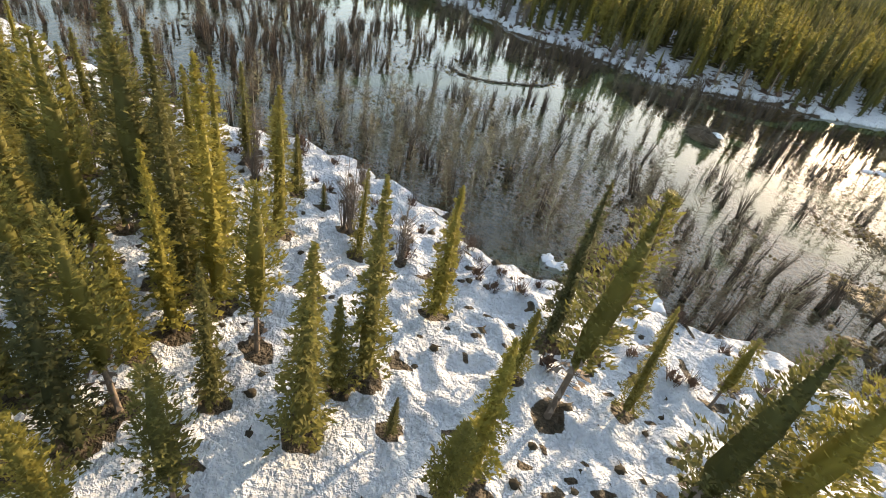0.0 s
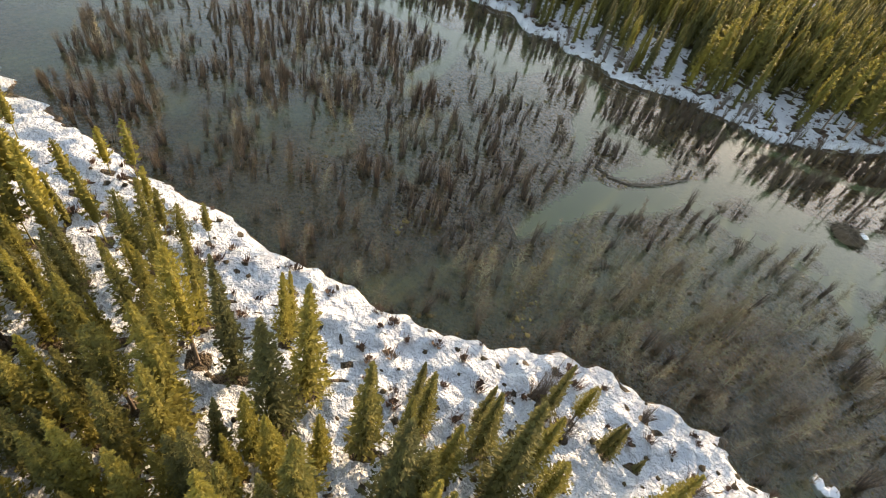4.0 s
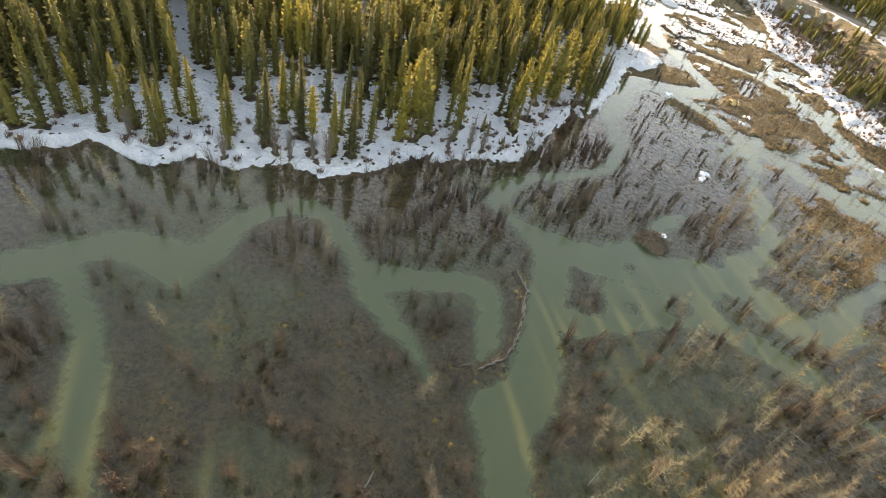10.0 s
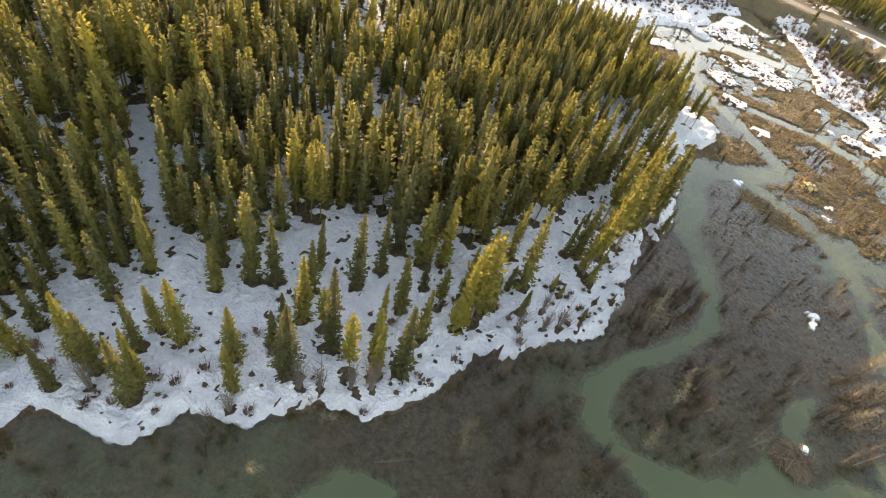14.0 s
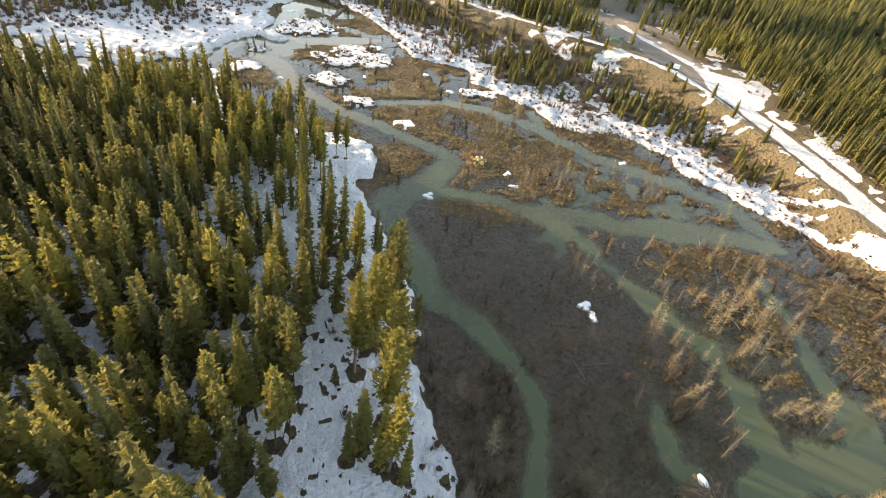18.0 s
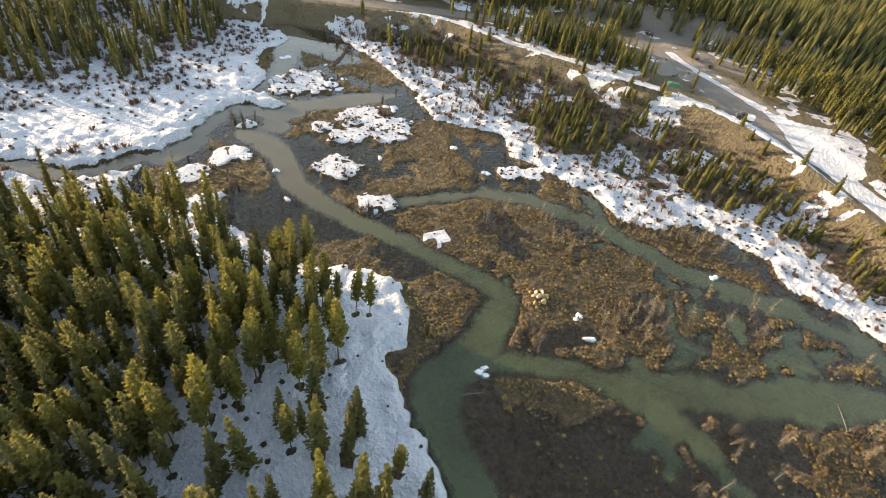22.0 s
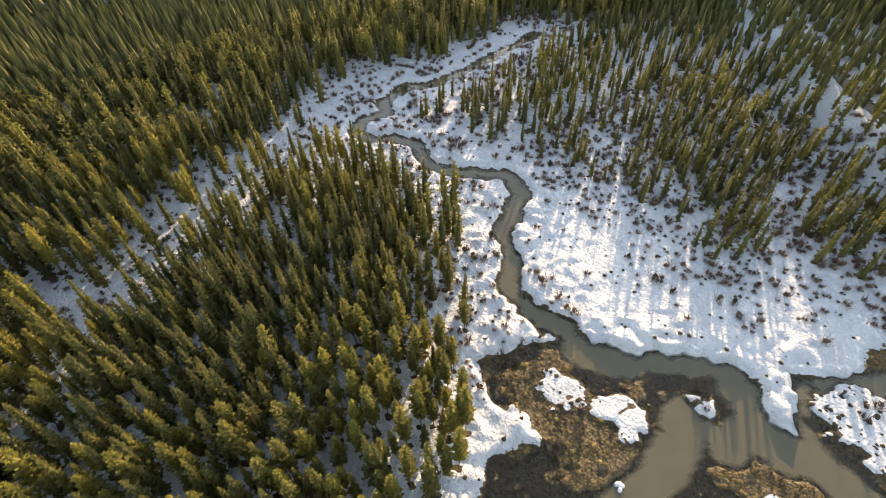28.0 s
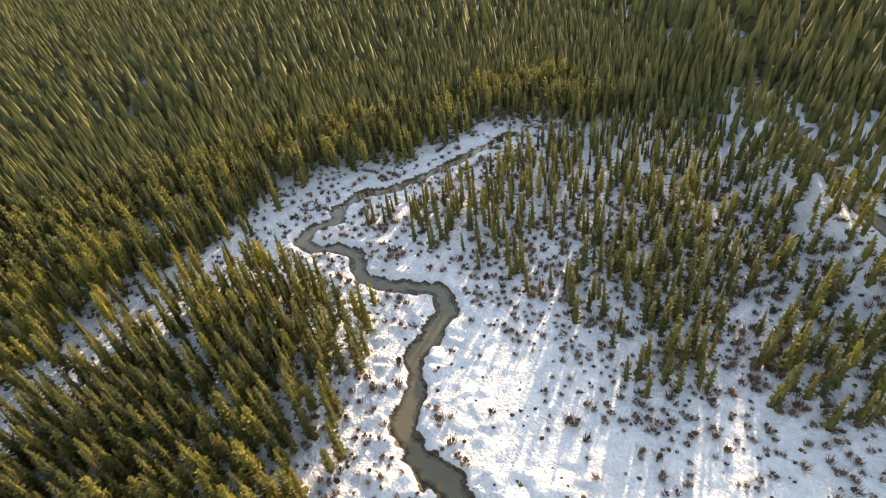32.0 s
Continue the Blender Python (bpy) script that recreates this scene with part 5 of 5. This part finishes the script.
ob.matrix_basis = pose(1.2, 1.5, 0.2)
knoll.matrix_basis = pose(44.9, 86.0, 0.0, 0, 0, 40)
tagged(knoll, "pale dry grass mound with snow spots beside the marsh channel", "mound")



# ---- small patches of old snow on the tussocks ----
for cx, cy, r in HUMMOCKS + HUMMOCKS_B:
    if r >= 1.65:
        continue
    patch_root = new("snow_patch")
    for k in range(3):
        v, f = dome(rng, r * rng.uniform(0.45, 0.8), r * rng.uniform(0.3, 0.55), 0.24, 5, 15, 0.3)
        lump_ob = part("crust", mesh_from("crust", v, f, SNOW, shade=True), patch_root)
        lump_ob.matrix_basis = pose(r * rng.uniform(-0.75, 0.75), r * rng.uniform(-0.6, 0.6), rng.uniform(-0.05, 0.03), 0, 0, rng.uniform(0, 180))
    patch_root.matrix_basis = pose(cx, cy, max(0.02, height_at(cx, cy) + 0.08), 0, 0, rng.uniform(0, 180))
    tagged(patch_root, "small patch of crusted old snow on marsh tussocks", "snow patch", "snow patches in the marsh")


# ---- logs and snags ----
LOG_ENDS = [(-1.6, 3.7), (1.5, 5.7), (22.4, -22.8), (22.3, -21.3), (33.7, -25), (37.7, -24.8)]
def log(a, b, r, label):
    root = new("fallen_log")
    length = math.hypot(b[0] - a[0], b[1] - a[1])
    me = stick_mesh((-length / 2, 0, 0), (length / 2, 0, 0), r, DEADWOOD, 8)
    stem = part("stem", me, root)
    for k in range(4):
        p = rng.uniform(-0.4, 0.45) * length
        part("stub", stick_mesh((p, 0, 0), (p + 0.15, rng.uniform(-0.4, 0.4), 0.25), 0.025, DEADWOOD), root)
    root.matrix_basis = pose((a[0] + b[0]) / 2, (a[1] + b[1]) / 2, max(0.04, height_at((a[0] + b[0]) / 2, (a[1] + b[1]) / 2) + 0.02), 0, 0, math.degrees(math.atan2(b[1] - a[1], b[0] - a[0])))
    return tagged(root, label, "log", "fallen logs")


for k in range(0, len(LOG_ENDS), 2):
    log(LOG_ENDS[k], LOG_ENDS[k + 1], 0.09, "bleached grey log floating in the pond")
for n in range(26):
    for _ in range(60):
        ax, ay = rng.uniform(20, 78), rng.uniform(0, 150)
        q = terrain(np.array([ax]), np.array([ay]))
        if q["land"][0] < -1 and q["chan"][0] > 0.3:
            break
    an, ln = rng.uniform(0, 3.14), rng.uniform(1.4, 4.0)
    log((ax, ay), (ax + ln * math.cos(an), ay + ln * math.sin(an)), rng.uniform(0.03, 0.06), "bleached grey log lying in the marsh")

SNAG_MESHES = []
for k in range(4):
    v, f = dead_spruce(rng, 4.2, 0.85, 80)
    tv, tf = trunk_shape(4.3, 0.055, 5)
    SNAG_MESHES.append((mesh_from("stem", tv, tf, DEADWOOD), mesh_from("branch", v, f, SNAG_TWIG, dict(tone=np.full(len(v), 0.5)))))
for n in range(150):
    for _ in range(80):
        ax, ay = rng.uniform(26, 88), rng.uniform(-32, 108)
        q = terrain(np.array([ax]), np.array([ay]))
        if q["land"][0] < -1.5 and q["chan"][0] > 0.2 and rng.random() < (1.0 if ay < 60 else 0.25):
            break
    root = new("drowned_tree")
    stem_me, twig_me = SNAG_MESHES[n % 4]
    stem = part("stem", stem_me, root)
    part("branch", twig_me, root)
    k = rng.uniform(0.5, 1.05)
    root.matrix_basis = pose(ax, ay, min(0.0, float(q["z"][0])) - 0.1, rng.uniform(-6, 6), rng.uniform(-6, 6), rng.uniform(0, 360)) @ Matrix.Diagonal((k, k, k, 1))
    tagged(root, "bare pale grey drowned sapling standing in the marsh", "dead tree", "drowned trees in the marsh")

# low dams: lines of logs and turf
def low_dam(line, half, crest, sticks, label):
    root = new("beaver_dam")
    n = 12 * (len(line) - 1)
    dv, df, runs = [], [], []
    for i in range(n + 1):
        u = i / 12
        k = min(int(u), len(line) - 2)
        (ax, ay), (bx0, by0) = line[k], line[k + 1]
        ux, uy = bx0 - ax, by0 - ay
        d = math.hypot(ux, uy)
        runs.append(math.degrees(math.atan2(uy, ux)))
        w = half * rng.uniform(0.7, 1.25)
        for off, h in ((-1, -0.3), (-0.38, crest - 0.03), (0.38, crest), (1, -0.3)):
            dv.append((ax + (u - k) * ux + off * w * uy / d, ay + (u - k) * uy - off * w * ux / d, h + rng.uniform(-0.07, 0.08)))
    for i in range(n):
        for j in range(3):
            df.append((i * 4 + j, i * 4 + j + 1, i * 4 + j + 5, i * 4 + j + 4))
    part("bank", mesh_from("bank", dv, df, MUD, shade=True), root)
    for k in range(sticks):
        i = rng.randrange(1, n)
        r = rng.uniform(0.45, 1.0) * 2 * half
        ob = part("stick", stick_mesh((-r, 0, 0), (r, 0.1, 0), rng.uniform(0.04, 0.08), DEADWOOD), root)
        ob.matrix_basis = pose(dv[i * 4 + 1][0], dv[i * 4 + 1][1], crest + 0.05, 0, rng.uniform(-4, 4), runs[i] + rng.uniform(-25, 25))
    return tagged(root, label, "dam", "low dams")


low_dam([(38.4, 164.9), (42.5, 170.6), (45.8, 176.6)], 0.8, 0.25, 16, "old low beaver dam of grey logs and turf")
low_dam([(23.6, 7.4), (25.7, 5.2), (26.6, 1.6), (27.3, -1.9), (27.1, -4.9), (25.6, -7.3), (23.0, -8.4)], 0.42, 0.12, 34, "sunken curved beaver dam of brown mud and sticks")


# ---- by the road ----
def box(name, size, at, material, parent, bevel=0.04, label="", turn=(0, 0, 0), taper=1.0):
    bm = bmesh.new()
    bmesh.ops.create_cube(bm, size=1.0)
    for v in bm.verts:
        k = taper if v.co.z > 0 else 1.0
        v.co = Vector((v.co.x * size[0] * k, v.co.y * size[1] * k, v.co.z * size[2]))
    bmesh.ops.bevel(bm, geom=bm.edges[:], offset=bevel, segments=2, affect="EDGES")
    me = bpy.data.meshes.new(name)
    bm.to_mesh(me)
    bm.free()
    me.materials.append(material)
    ob = part(name, me, parent, label)
    ob.matrix_basis = pose(*at, *turn)
    return ob


def wheel(at, r, w, parent):
    v, f, n = [], [], 18
    prof = ((-w / 2, 0.0), (-w / 2, 0.55 * r), (-w / 2, 0.92 * r), (-w / 3, r), (w / 3, r), (w / 2, 0.92 * r), (w / 2, 0.55 * r), (w / 2, 0.0))
    for y0, q in prof:
        for j in range(n):
            a = 6.2832 * j / n
            v.append((q * math.cos(a), y0, q * math.sin(a)))
    for i in range(len(prof) - 1):
        for j in range(n):
            p, q = i * n + j, i * n + (j + 1) % n
            f.append((p, q, q + n, p + n))
    ob = part("wheel", mesh_from("wheel", v, f, RUBBER, shade=True), parent)
    ob.matrix_basis = pose(*at)
    rv, rf = [], []
    for y0, q in ((-w / 2 - 0.012, 0.0), (-w / 2 - 0.012, 0.45 * r), (w / 2 + 0.012, 0.45 * r), (w / 2 + 0.012, 0.0)):
        rv += [(q * math.cos(6.2832 * j / n), y0, q * math.sin(6.2832 * j / n)) for j in range(n)]
    for i in range(3):
        for j in range(n):
            p, q = i * n + j, i * n + (j + 1) % n
            rf.append((p, q, q + n, p + n))
    part("rim", mesh_from("rim", rv, rf, STEEL, shade=True), ob, "steel wheel rim")
    return ob


def paint(name, colour, rough=0.45, metal=0.0):
    m = Nodes(name)
    c = m.ramp(m.noise(6.0, 4), [(0.25, tuple(0.7 * k for k in colour)), (0.7, colour)])
    m.b.inputs["Metallic"].default_value = metal
    return m.done(c, rough, 0.4)


RUBBER = paint("rubber", (0.025, 0.025, 0.026), 0.85)
BLACK = paint("black_plastic", (0.03, 0.03, 0.032), 0.5)
GREEN = paint("green_sheet", (0.03, 0.1, 0.05), 0.6)
YELLOW = paint("yellow_paint", (0.36, 0.26, 0.06), 0.5)
STEEL = paint("worn_steel", (0.3, 0.3, 0.31), 0.4, 0.9)
PLANK = paint("grey_planks", (0.25, 0.21, 0.17), 0.85)

GRAVEL = tone_material("loose_gravel", [(0.1, (0.16, 0.145, 0.125)), (1.0, (0.34, 0.31, 0.27))], 7.0, 0.95, "object")
for ax, ay, r, h in ((116.8, 139.5, 4.6, 2.6), (119.8, 134, 3.0, 1.5)):
    v, f = dome(rng, r, r * 0.85, h, 9, 26, 0.07)
    v[:, 2] = h * np.clip(1 - np.hypot(v[:, 0] / r, v[:, 1] / (0.85 * r)), -0.05, 1) ** 1.0 - 0.1 + 0.12 * np.sin(7 * v[:, 0]) * np.cos(6 * v[:, 1])
    pile = new("gravel_pile")
    part("heap", mesh_from("heap", v, f, GRAVEL, shade=True), pile)
    pile.matrix_basis = pose(ax, ay, height_at(ax, ay), 0, 0, 20)
    tagged(pile, "grey heap of loose gravel beside the pit lane", "gravel pile", "gravel piles")

gx0, gy0 = 106.4, 126.4
hut = new("open_shelter")
for dx, dy in ((-1.6, -1.2), (1.6, -1.2), (1.6, 1.2), (-1.6, 1.2)):
    box("post", (0.12, 0.12, 2.1), (dx, dy, 1.05), PLANK, hut, 0.015)
box("roof", (3.5, 2.7, 0.6), (0, 0, 2.3), GREEN, hut, 0.06, "green sheet roof", taper=0.5)
box("counter", (1.5, 0.5, 0.7), (-0.7, -0.9, 0.35), YELLOW, hut, 0.03, "yellow board front")
box("back_wall", (3.2, 0.08, 1.3), (0, 1.2, 0.65), PLANK, hut, 0.01)
hut.matrix_basis = pose(gx0, gy0, height_at(gx0, gy0) - 0.05, 0, 0, -42)
tagged(hut, "small open shelter with a green roof beside the gravel road", "shelter")

WHITE = paint("white_paint", (0.72, 0.72, 0.7), 0.4)
GLASS = paint("dark_glass", (0.02, 0.025, 0.03), 0.08)
LAMP = paint("lamp_lens", (0.6, 0.6, 0.58), 0.15)
qx0, qy0 = 115.4, 112.6
truck = new("utility_truck")
box("chassis", (3.5, 1.2, 0.18), (0, 0, 0.5), BLACK, truck, 0.03)
box("bonnet", (0.8, 1.4, 0.5), (1.35, 0, 0.82), BLACK, truck, 0.09)
box("cab", (1.2, 1.42, 1.15), (0.4, 0, 1.15), BLACK, truck, 0.12, taper=0.82)
box("windscreen", (0.04, 1.1, 0.46), (0.985, 0, 1.38), GLASS, truck, 0.01, "dark windscreen", turn=(0, -10, 0))
for dy in (-0.68, 0.68):
    box("side_window", (0.7, 0.03, 0.4), (0.4, dy * 0.955, 1.4), GLASS, truck, 0.01)
    box("headlight", (0.05, 0.26, 0.14), (1.76, dy * 0.75, 0.86), LAMP, truck, 0.015)
cargo = box("cargo_box", (1.55, 1.5, 0.85), (-1.0, 0, 1.08), WHITE, truck, 0.05, "white cargo box")
box("bumper", (0.12, 1.45, 0.16), (1.8, 0, 0.52), STEEL, truck, 0.03)
for dx in (-1.05, 1.15):
    for dy in (-0.66, 0.66):
        wheel((dx, dy, 0.34), 0.34, 0.24, truck)
truck.matrix_basis = pose(qx0, qy0, height_at(qx0, qy0) - 0.01, 0, 0, 130)
tagged(truck, "small dark utility truck with a white cargo box on snow", "truck")
